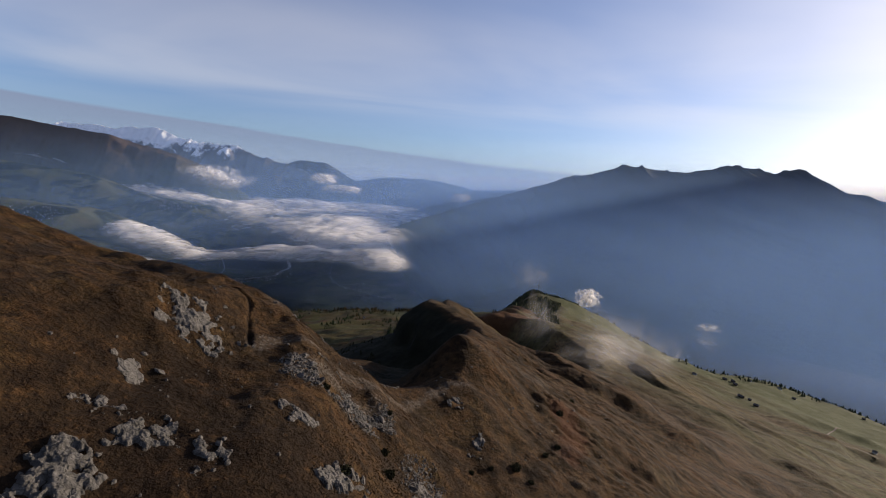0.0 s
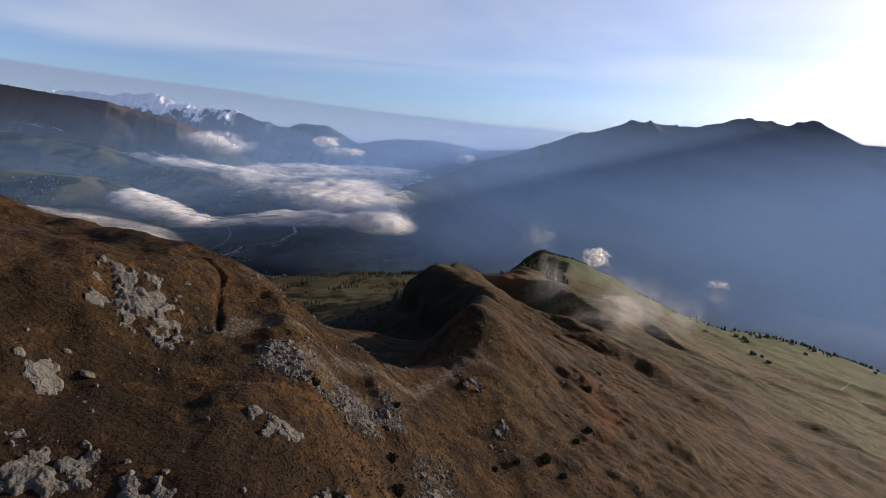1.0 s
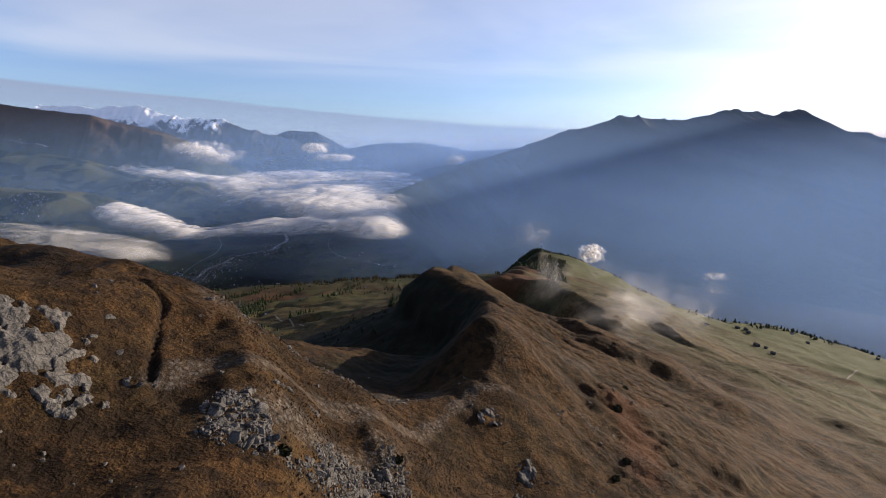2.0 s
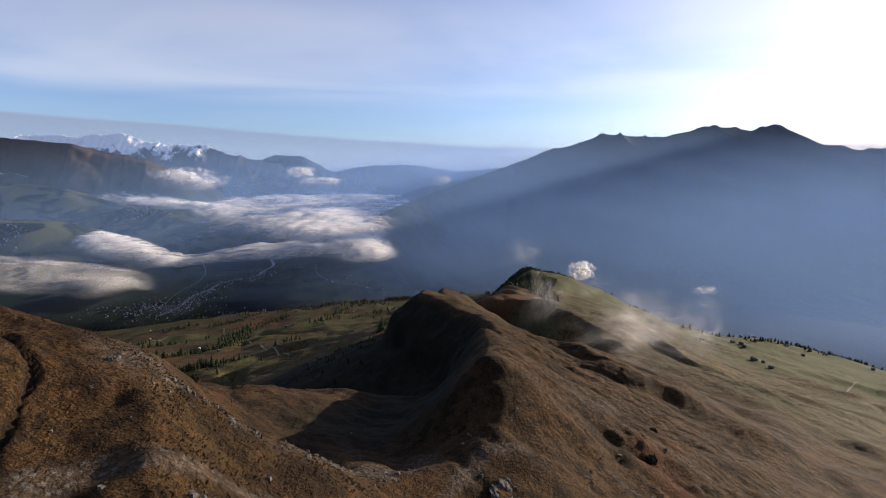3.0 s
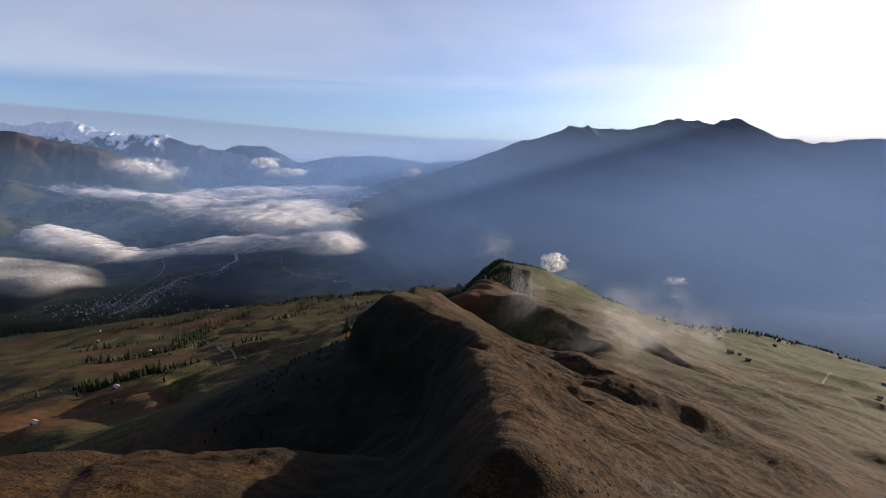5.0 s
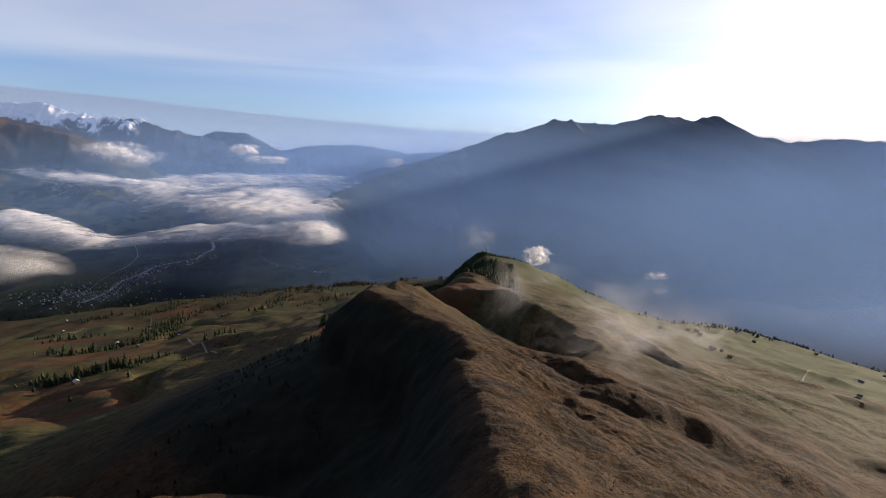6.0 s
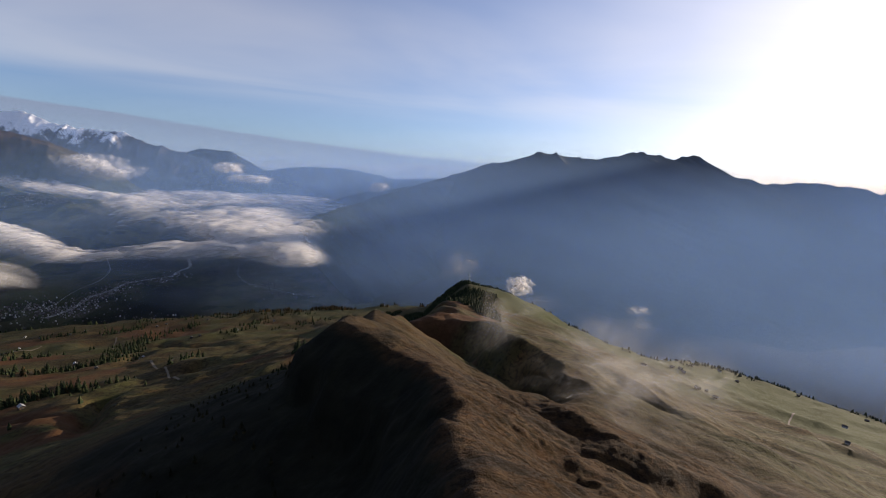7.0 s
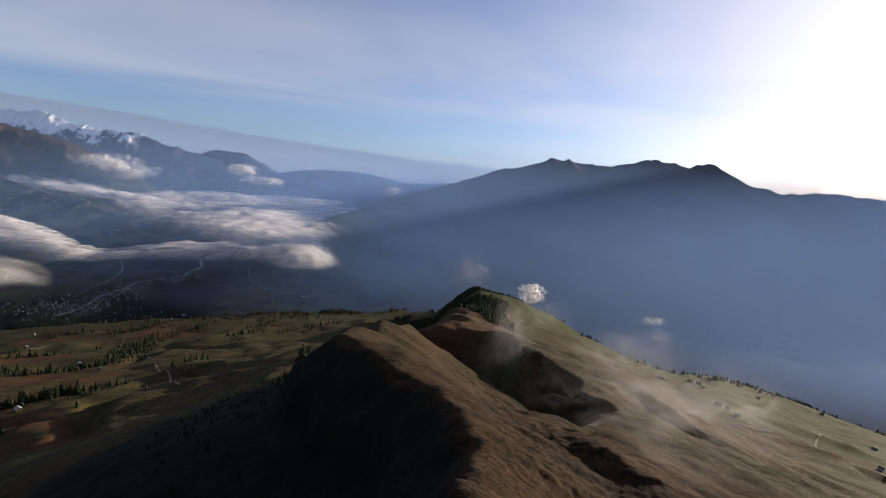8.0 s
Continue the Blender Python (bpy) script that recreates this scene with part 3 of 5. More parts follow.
MASSIF = (
    (-720, 4340, -470), (-420, 4320, -263), (-123, 4300, -165), (416, 4300, -33), (779, 4300, 120), (1045, 4300, 192), (1299, 4300, 270), (1770, 4300, 256),
    (1986, 4300, 296), (2157, 4300, 338), (2409, 4300, 330), (2542, 4300, 308), (2742, 4300, 342), (2934, 4300, 265), (3138, 4300, 175),
    (3434, 4300, 144), (3812, 4300, 163), (4209, 4300, 173), (5200, 4200, 50))
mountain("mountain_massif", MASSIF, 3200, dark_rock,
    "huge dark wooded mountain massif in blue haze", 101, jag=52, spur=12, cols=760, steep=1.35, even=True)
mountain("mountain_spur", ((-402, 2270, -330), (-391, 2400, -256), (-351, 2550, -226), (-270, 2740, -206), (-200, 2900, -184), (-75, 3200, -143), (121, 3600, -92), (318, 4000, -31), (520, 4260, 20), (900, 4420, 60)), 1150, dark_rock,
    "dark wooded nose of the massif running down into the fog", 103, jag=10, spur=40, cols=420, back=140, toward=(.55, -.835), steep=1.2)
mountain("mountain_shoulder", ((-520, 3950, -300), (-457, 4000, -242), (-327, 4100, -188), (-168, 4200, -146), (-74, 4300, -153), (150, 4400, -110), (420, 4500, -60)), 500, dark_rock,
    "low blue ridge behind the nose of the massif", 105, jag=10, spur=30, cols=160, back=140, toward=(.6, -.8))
mountain("mountain_snowy", ((-5900, 4700, 200), (-4596, 4700, 258), (-4166, 4700, 294), (-3708, 4700, 345), (-3474, 4700, 310), (-3100, 4700, 330), (-2842, 4700, 258),
    (-2420, 4700, 226), (-1949, 4700, 101), (-1526, 4700, 6), (-995, 4700, -126), (-675, 4700, -250)), 1000, snow_rock,
    "distant mountain range with fresh snow on its crest", 111, jag=75, spur=110, snow=150)
mountain("mountain_brown", ((-5200, 3500, 380), (-4300, 3560, 320), (-3543, 3600, 263), (-2982, 3600, 204), (-2754, 3610, 184), (-2642, 3650, 147), (-2288, 3700, 76), (-2123, 3750, 8), (-1953, 3800, -84), (-1822, 3900, -202), (-1721, 4000, -300)), 900,
    brown_rock, "long autumn-brown mountain flank above the fog", 121, jag=14, spur=70, toward=(.45, -.89), steep=1.1)
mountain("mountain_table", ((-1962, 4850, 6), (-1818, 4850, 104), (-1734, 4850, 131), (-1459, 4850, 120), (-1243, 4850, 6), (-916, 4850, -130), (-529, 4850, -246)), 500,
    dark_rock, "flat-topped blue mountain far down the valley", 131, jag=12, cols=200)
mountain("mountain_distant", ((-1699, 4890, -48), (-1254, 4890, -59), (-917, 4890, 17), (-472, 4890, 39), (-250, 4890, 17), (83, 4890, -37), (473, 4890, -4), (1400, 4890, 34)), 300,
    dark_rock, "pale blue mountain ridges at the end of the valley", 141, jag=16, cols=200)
# added out of view, only to block the low sun from the valley
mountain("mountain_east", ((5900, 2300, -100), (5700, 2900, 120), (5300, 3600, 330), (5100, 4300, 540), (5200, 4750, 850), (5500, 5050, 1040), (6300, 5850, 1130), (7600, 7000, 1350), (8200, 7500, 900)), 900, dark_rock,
    "unseen mountain added to keep the valley floor in the shade", 145, jag=20, cols=120, back=120, toward=(.75, -.66))
HILLS = []
HILLS.append(mountain("hill_town", ((-2293, 2900, -326), (-2120, 2900, -272), (-1899, 2900, -228), (-1617, 2900, -240), (-1382, 2900, -310), (-1250, 2900, -440)), 420,
    hill_mat, "wooded terrace with meadows above the valley fog", 151, jag=10, rounded=True, spur=30, cols=160))
HILLS.append(mountain("hill_wooded", ((-3200, 2300, -190), (-2491, 2300, -222), (-2073, 2300, -248), (-1916, 2300, -256), (-1789, 2300, -302), (-1665, 2300, -382), (-1450, 2300, -470)), 420,
    hill_mat, "dark wooded hill with a village", 161, jag=8, rounded=True, spur=30, cols=200))
HILLS.append(mountain("hill_upper", ((-4400, 3100, 40), (-3470, 3100, -33), (-2773, 3100, -85), (-2563, 3100, -103), (-2253, 3100, -173), (-1978, 3100, -262), (-1700, 3100, -400)), 500,
    hill_mat, "brown and wooded hillside over the fog", 171, jag=8, rounded=True, spur=40, cols=200))


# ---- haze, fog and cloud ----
# haze imitated by see-through sheets, with its blue put into their colour
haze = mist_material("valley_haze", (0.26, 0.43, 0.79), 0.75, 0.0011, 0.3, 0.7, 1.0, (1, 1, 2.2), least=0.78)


def slope_under(x, y):
    """Height of the valley side on which the haze thins out."""
    crest = np.array(MASSIF, float)
    top_ = np.interp(x, crest[:, 0], crest[:, 2], left=VALLEY)
    run = 3200 * (0.35 + 0.65 * np.clip((top_ - VALLEY) / 810, 0, 1))
    side = top_ + (VALLEY - top_) * (1 - (1 - np.clip((4300 - y) / run, 0, 1)) ** 1.35)
    return np.maximum(land(x, y), np.where(y < 4300, side, VALLEY))


def haze_layer(line, strength, top, low=-420, left=0.36, fade=300):
    xs_, ys_ = np.array(line, float).T
    gx, gz = np.meshgrid(np.r_[np.linspace(-6200, -1520, 60), np.linspace(-1500, 1500, 420), np.linspace(1520, 6200, 60)], np.linspace(-500, top, 70))
    even = np.linspace(-6500, 6500, 1301)
    bend = np.convolve(np.pad(np.interp(even, xs_, ys_), 40, mode="edge"), np.ones(81) / 81, "valid")
    gy = np.interp(gx, even, bend)
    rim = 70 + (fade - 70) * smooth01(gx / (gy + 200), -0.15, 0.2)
    # denser to the east, which stands in for haze brightened by the sun
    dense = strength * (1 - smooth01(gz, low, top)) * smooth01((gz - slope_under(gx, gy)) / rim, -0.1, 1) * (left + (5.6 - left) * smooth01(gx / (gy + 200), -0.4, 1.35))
    ob = new("haze", sheet("haze", gx, gy, gz, {"dense": dense}))
    ob.data.materials.append(haze)
    tagged(ob, "thin blue morning haze hanging in the valley", "haze", kind="structure")


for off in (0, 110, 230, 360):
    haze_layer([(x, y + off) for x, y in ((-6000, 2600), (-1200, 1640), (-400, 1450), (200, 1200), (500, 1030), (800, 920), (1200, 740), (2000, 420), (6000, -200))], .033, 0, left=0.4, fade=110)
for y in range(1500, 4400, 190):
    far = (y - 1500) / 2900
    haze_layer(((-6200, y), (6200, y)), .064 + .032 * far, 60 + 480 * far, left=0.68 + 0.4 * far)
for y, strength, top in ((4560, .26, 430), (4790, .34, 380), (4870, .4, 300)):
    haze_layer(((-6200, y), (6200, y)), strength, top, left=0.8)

fog_mat = mist_material("fog", (0.96, 0.94, 0.92), 0.5, 0.014, 0.2, 0.62, 1.0, (0.6, 0.6, 1.6), 0.3)
puff_mat = mist_material("cloud_puff", (0.95, 0.94, 0.94), 0.5, 0.026, 0.36, 0.68, 1.0, soft=0.45)
small_puff = mist_material("small_cloud", (0.95, 0.94, 0.94), 0.5, 0.11, 0.4, 0.66, 1.0, soft=0.45)
wisp_mat = mist_material("mist_wisp", (0.9, 0.88, 0.86), 0.5, 0.035, 0.25, 0.8, 1.0)


def fog_bank(line, swell, seed, label, layers=3, thick=1.0):
    """A bank of fog along a line of (x, y, z, half width): soft rolling sheets, thin at the rim."""
    line = np.array(line, float)
    s = np.r_[0, np.cumsum(np.hypot(*np.diff(line[:, :2], axis=0).T))]
    n = max(80, int(s[-1] / 14))
    u = np.linspace(0, s[-1], n)
    cx, cy, cz, hw = (np.interp(u, s, line[:, k]) for k in range(4))
    k = np.ones(15) / 15
    smooth = lambda a: np.convolve(np.pad(a, 7, mode="edge"), k, "valid")
    cx, cy, cz, hw = smooth(cx), smooth(cy), smooth(cz), smooth(hw)
    tx, ty = np.gradient(cx), np.gradient(cy)
    tl = np.hypot(tx, ty)
    nx, ny = -ty / tl, tx / tl
    v = np.linspace(-1, 1, 71)
    U, V = np.meshgrid(u, v)
    bank = bpy.data.objects.new("fog_bank", None)
    scene.collection.objects.link(bank)
    tagged(bank, label, "fog", kind="structure")
    for layer in range(layers):
        spread = 1.0 - 0.1 * layer
        X, Y = cx + nx * V * hw * spread, cy + ny * V * hw * spread
        ends = smooth01(np.minimum(U, s[-1] - U), 0, 0.16 * s[-1])
        rim = (1 - np.abs(V) ** 2) * ends
        lump = fbm(X, Y, 300, 4, seed + layer) * 0.55 + 0.3 * ridged(X, Y, 170, 3, seed + 9 + layer)
        Z = cz + rim * swell * (0.3 + 0.4 * lump) + layer * swell * 0.2 + 7 * rim * fbm(X, Y, 120, 5, seed + 21, 0.6)
        torn = fbm(U * 0.45, V * hw, 210, 5, seed + 3 + layer)
        dense = smooth01(rim * 1.1 + 0.95 * torn, 0.15, 1.2) * smooth01(rim, 0.02, 0.4) * (0.7, 0.5, 0.4)[layer] * thick
        ob = new("fog_layer", sheet("fog_layer", X, Y, Z, {"dense": dense}))
        ob.parent = bank
        ob.data.materials.append(fog_mat)



def fog_sea(bands, label, layers=5):
    """Fog that fills the valley: wide torn sheets whose cover follows lines of (x, y, z, half width)."""
    gx, gy = np.meshgrid(np.arange(-3500, 60, 13.0), np.arange(1330, 4760, 21.0))
    cover = np.full(gx.shape, -9.0)
    top, weight = np.zeros(gx.shape), np.zeros(gx.shape)
    for band in bands:
        for (x0, y0, z0, h0), (x1, y1, z1, h1) in zip(band[:-1], band[1:]):
            dx, dy = x1 - x0, y1 - y0
            u = np.clip(((gx - x0) * dx + (gy - y0) * dy) / (dx * dx + dy * dy), 0, 1)
            d = np.hypot(gx - x0 - u * dx, gy - y0 - u * dy)
            cover = np.maximum(cover, 1 - (d / (h0 + (h1 - h0) * u)) ** 2)
            w = (d + 60) ** -4.0
            top, weight = top + (z0 + (z1 - z0) * u) * w, weight + w
    top = top / weight
    sea = bpy.data.objects.new("fog_sea", None)
    scene.collection.objects.link(sea)
    tagged(sea, label, "fog", kind="structure")
    for layer in range(layers):
        seed = 241 + 7 * layer
        torn = 0.5 * fbm(gx, gy * 0.45, 520, 3, 240) + 0.85 * fbm(gx * 0.8 + 0.3 * gy, gy * 0.6, 210, 6, seed, 0.62)
        fill = np.clip(cover, -1.2, 1) + torn
        dense = smooth01(fill, -0.45 + 0.14 * layer, 1.3 + 0.1 * layer) * 0.6
        lump = smooth01(fill, 0, 1.2)
        z = top + lump * (8 + 5 * layer) + lump * 15 * (0.6 - ridged(gx, gy, 170, 3, 246)) + 3 * lump * fbm(gx, gy, 60, 3, seed + 3) + 2 * layer
        ob = new("fog_layer", sheet("fog_layer", gx, gy, z, {"dense": dense}, keep=dense > 0.004))
        ob.parent = sea
        ob.data.materials.append(fog_mat)


fog_sea((((-300, 1630, -292, 110), (-470, 1980, -280, 210), (-720, 2500, -272, 430), (-1000, 3300, -266, 680), (-1200, 4600, -258, 820)),
         ((-400, 1740, -292, 120), (-760, 1760, -318, 120), (-1000, 1720, -335, 90), (-1329, 1990, -340, 110), (-1800, 2400, -345, 110), (-2600, 2720, -320, 110)),
         ((-800, 2650, -280, 200), (-1250, 3080, -275, 170), (-1800, 3330, -250, 150), (-2600, 3380, -180, 120))),
        "white sea of torn fog lying in the valley")
fog_bank(((-1650, 3450, -300, 150), (-2100, 3450, -245, 170), (-2600, 3460, -150, 170), (-3110, 3450, -60, 160), (-4300, 3450, 60, 150)), 80, 221, "long band of fog below the brown mountain")
fog_bank(((-760, 1230, -330, 60), (-880, 1260, -320, 120), (-1010, 1330, -310, 170), (-1250, 1420, -305, 180), (-1600, 1500, -300, 170)), 40, 231, "ragged fog patch over the lower valley", 3, 0.5)


def cloud_puff(x, y, z, rx, ry, rz, seed, label, shells=9, thin=0.3, mat=puff_mat):
    puff = bpy.data.objects.new("cloud", None)
    scene.collection.objects.link(puff)
    puff.location = (x, y, z)
    tagged(puff, label, "cloud", kind="structure")
    for i in range(shells):
        k = 1.1 - 0.1 * i
        ox, oz = (0.0, 0.42, -0.45, 0.2, -0.2)[i % 5] * rx, (0.0, 0.28, -0.2, -0.3, 0.42)[i % 5] * rz
        th, ph = np.meshgrid(np.linspace(0, 2 * np.pi, 73), np.linspace(0.02, np.pi - 0.02, 41))
        dx, dy, dz = np.cos(th) * np.sin(ph), np.sin(th) * np.sin(ph), np.cos(ph)
        r = 1 + (0.7 * fbm(dx * 2 + dz + 7, dy * 2 - dz + 5, 1.1, 5, seed + i, 0.6) + 0.5 * fbm(dx * 4 + dz * 3, dz * 4 - dy * 3, 1.0, 5, seed + 9 + i, 0.65)) * np.sin(ph)
        dense = thin * (0.3 + 0.2 * i) * (0.75 + 0.35 * dz)
        ob = new("cloud_shell", sheet("cloud_shell", ox + rx * k * r * dx, ry * k * r * dy, oz + rz * k * r * dz, {"dense": np.clip(dense, 0, 1)}))
        ob.parent = puff
        ob.data.materials.append(mat)


cloud_puff(-1990, 3600, -70, 130, 90, 62, 301, "bright cloud torn against the mountain side")
cloud_puff(-1850, 3600, -110, 120, 80, 40, 302, "bright cloud torn against the mountain side")
cloud_puff(-2540, 3600, -62, 70, 50, 55, 303, "small bright cloud on the mountain side")
cloud_puff(-1190, 3900, -28, 85, 50, 34, 304, "small bright cloud below the flat summit")
cloud_puff(-1020, 3900, -100, 110, 50, 26, 305, "flat bright cloud strip over the valley")
cloud_puff(-80, 4240, -108, 55, 40, 32, 306, "small white cloud at the valley's end")
cloud_puff(262, 1010, -214, 17, 13, 16, 307, "small white cloud puff above the wooded knoll", mat=small_puff)
cloud_puff(512, 1000, -252, 17, 10, 7, 308, "thin shred of cloud over the valley", 7, 0.08, small_puff)


def mist_wisp(x, y, z, w, h, turn, seed, strength, label):
    """Ground mist: five soft, wavy sheets a few metres apart."""
    wisp = bpy.data.objects.new("mist", None)
    scene.collection.objects.link(wisp)
    wisp.matrix_basis = pose(x, y, z, 0, 0, turn)
    tagged(wisp, label, "mist", kind="structure")
    for i in range(5):
        u, v = np.meshgrid(np.linspace(-1, 1, 41), np.linspace(-1, 1, 25))
        k = 1 - 0.11 * i
        X = u * w * k + 0.12 * w * (i - 2)
        Y = (i - 2) * 0.16 * w + 0.25 * w * fbm(u * 2 + seed, v * 2 + i, 1.0, 3, seed + i)
        Z = v * h * k + 0.3 * h * fbm(u * 2 + i, v + seed, 1.0, 3, seed + 5)
        dense = strength * np.clip(1 - np.hypot(u, v) + 0.45 * fbm(u * 3 + seed, v * 3 - i, 1.0, 4, seed + 9), 0, 1) ** 1.3 * (1 - smooth01(np.maximum(np.abs(u), np.abs(v)), 0.75, 1))
        ob = new("mist_sheet", sheet("mist_sheet", X, Y, Z, {"dense": dense}))
        ob.parent = wisp
        ob.data.materials.append(wisp_mat)


mist_wisp(60, 350, -96, 20, 26, 10, 321, 0.13, "thin mist rising from the ravine")
mist_wisp(92, 300, -92, 38, 22, 0, 322, 0.11, "thin drifting mist over the brown slope")
mist_wisp(84, 228, -72, 32, 15, -10, 323, 0.2, "thin drifting mist over the brown slope")
mist_wisp(140, 430, -130, 50, 22, 0, 324, 0.055, "thin drifting mist over the pasture")
mist_wisp(190, 700, -172, 60, 24, 0, 325, 0.06, "thin drifting mist over the pasture")
mist_wisp(150, 1040, -185, 50, 40, 0, 326, 0.09, "thin mist curling up behind the knoll")
mist_wisp(420, 830, -235, 60, 26, 0, 327, 0.05, "thin drifting mist over the valley edge")


# ---- rock, plants and buildings ----


def part(name, bm, mat, parent, label=""):
    """Links a bmesh as one mesh under a thing or a part."""
    me = bpy.data.meshes.new(name)
    bm.to_mesh(me)
    bm.free()
    me.materials.append(mat)
    ob = new(name, me)
    ob.parent = parent
    if label:
        tagged(ob, label)
    return ob


def empty(name, x, y, z, turn=0.0):
    ob = bpy.data.objects.new(name, None)
    scene.collection.objects.link(ob)
    ob.matrix_basis = pose(x, y, z, 0, 0, turn)
    return ob


def level(x, y):
    """Height of the built ground at one place."""
    i, j = int(np.searchsorted(xs, x)) - 1, int(np.searchsorted(ys, y)) - 1
    u, v = (x - xs[i]) / (xs[i + 1] - xs[i]), (y - ys[j]) / (ys[j + 1] - ys[j])
    return float((GZ[j, i] * (1 - u) + GZ[j, i + 1] * u) * (1 - v) + (GZ[j + 1, i] * (1 - u) + GZ[j + 1, i + 1] * u) * v)


def rock_material():
    m, nt = material("limestone")
    pos = nt.nodes.new("ShaderNodeNewGeometry").outputs["Position"]
    n = noise_tex(nt, pos, 1.4, 6, 0.65, 0.4)
    cracks = nt.nodes.new("ShaderNodeTexVoronoi")
    cracks.feature = "DISTANCE_TO_EDGE"
    cracks.inputs["Scale"].default_value = 1.1
    nt.links.new(pos, cracks.inputs["Vector"])
    info = nt.nodes.new("ShaderNodeObjectInfo").outputs["Random"]
    c = ramp(nt, n, ((0.3, (0.028, 0.026, 0.023)), (0.5, (0.066, 0.062, 0.057)), (0.72, (0.13, 0.123, 0.115))))
    c = mixc(nt, calc(nt, "MULTIPLY", info, 0.5), c, (0.12, 0.11, 0.10))
    c = mixc(nt, ramp(nt, noise_tex(nt, pos, 5.0, 4, 0.6), ((0.55, 0.0), (0.72, 0.6))), c, (0.06, 0.055, 0.035))
    c = mixc(nt, ramp(nt, cracks.outputs["Distance"], ((0.0, 0.8), (0.06, 0.0))), c, (0.03, 0.028, 0.025))
    finish(nt, c, 0.9, calc(nt, "ADD", n, noise_tex(nt, pos, 9, 4, 0.6)), 0.8, 0.18, 0.2)
    return m


limestone = rock_material()


def rock_mesh(seed, cuts=9, flat=0.7):
    """An angular boulder about one metre across."""
    rng = random.Random(seed)
    bm = bmesh.new()
    bmesh.ops.create_icosphere(bm, subdivisions=3, radius=0.62)
    planes = []
    for _ in range(cuts):
        n = Vector((rng.gauss(0, 1), rng.gauss(0, 1), rng.gauss(0, 0.8))).normalized()
        planes.append((n, rng.uniform(0.26, 0.46)))
    for v in bm.verts:
        for n, d in planes:
            over = v.co.dot(n) - d
            if over > 0:
                v.co -= n * over
        v.co += v.co.normalized() * 0.035 * noise.noise(v.co * 5 + Vector((seed, 0, 0)))
        v.co.z *= flat
    me = bpy.data.meshes.new("boulder")
    bm.to_mesh(me)
    bm.free()
    me.materials.append(limestone)
    return me


ROCKS = [rock_mesh(400 + k, 8 + k % 4, 0.38 + 0.07 * (k % 5)) for k in range(12)]
rng = random.Random(7)


def boulder(x, y, size, label, group=""):
    ob = new("boulder", ROCKS[rng.randrange(len(ROCKS))])
    ob.matrix_basis = Matrix.LocRotScale((x, y, level(x, y) - 0.06 * size), Euler((rng.uniform(-.5, .5), rng.uniform(-.2, .7), rng.uniform(0, 6.3))),
                                         Vector((size * rng.uniform(.8, 1.5), size * rng.uniform(.7, 1.1), size * rng.uniform(.8, 1.2))))
    return tagged(ob, label, "boulder", group)


def in_patch(cx, cy, rx, ry):
    while True:
        a, b = rng.uniform(-1, 1), rng.uniform(-1, 1)
        if a * a + b * b < 1 and rng.random() < 1.15 - (a * a + b * b) * 0.8:
            return cx + a * rx, cy + b * ry


def in_strip(length, width):
    """A place in the scree, which runs along below the saddle path."""
    while True:
        a, b = in_patch(0, 0, length, width)
        x, y = -13.4 + 0.76 * a + 0.65 * b, 56.6 + 0.65 * a - 0.76 * b
        if fbm(np.array([x]), np.array([y]), 3.0, 3, 81)[0] > -0.12:
            return x, y


for _ in range(260):
    x, y = in_strip(7.6, 3.6)
    boulder(x, y, 0.22 + 1.0 * rng.random() ** 2.8, "grey angular limestone boulder in the scree slope", "scree boulders")
for _ in range(45):
    x, y = in_patch(-2.8, 55.5, 2.8, 4.5)
    boulder(x, y, 0.3 + 0.9 * rng.random() ** 2.2, "pale limestone block in a rubble chute", "scree boulders")
for _ in range(10):
    u = rng.random()
    boulder(-27 + 18 * u + rng.gauss(0, .8), 68.5 + 12 * u * u + rng.gauss(0, .9), 0.2 + 0.45 * rng.random() ** 2, "pale weathered stone along the ridge edge", "scree boulders")
for x, y, size in ((-24.9, 53.6, 1.0), (-24.2, 54.3, .7), (-28.8, 54.9, .9), (-27.3, 55.4, 1.2), (-29.3, 57.5, 1.1), (-9.4, 40.2, 2.6), (-8.3, 41.4, 1.7), (-10.6, 41.6, 1.4),
                   (-1.8, 79.6, 0.9), (0.6, 79.0, 1.2), (1.6, 78.2, 1.0), (2.4, 76.5, .9), (11.2, 87.8, .9), (14, 92, .8), (17, 95, 1.0), (19.5, 90, .9), (8, 88, .7), (3, 90, 1.0),
                   (4.2, 72.6, 1.1), (4.9, 70.4, .9), (3.6, 74, .8), (26, 101, .9), (29, 107, .8), (-18, 96, .8), (-2.6, 87, 1.1), (-3.4, 85, .9), (-30.5, 44, 1.0), (-28.5, 43.4, 1.4)):
    boulder(x, y, size * .6, "single pale limestone rock in the brown turf")


def joined(name, verts, faces, mat, label, category, kind="stuff", smooth=False):
    me = bpy.data.meshes.new(name)
    me.from_pydata(verts, [], faces)
    me.materials.append(mat)
    if smooth:
        me.polygons.foreach_set("use_smooth", [True] * len(me.polygons))
    return tagged(new(name, me), label, category, kind=kind)


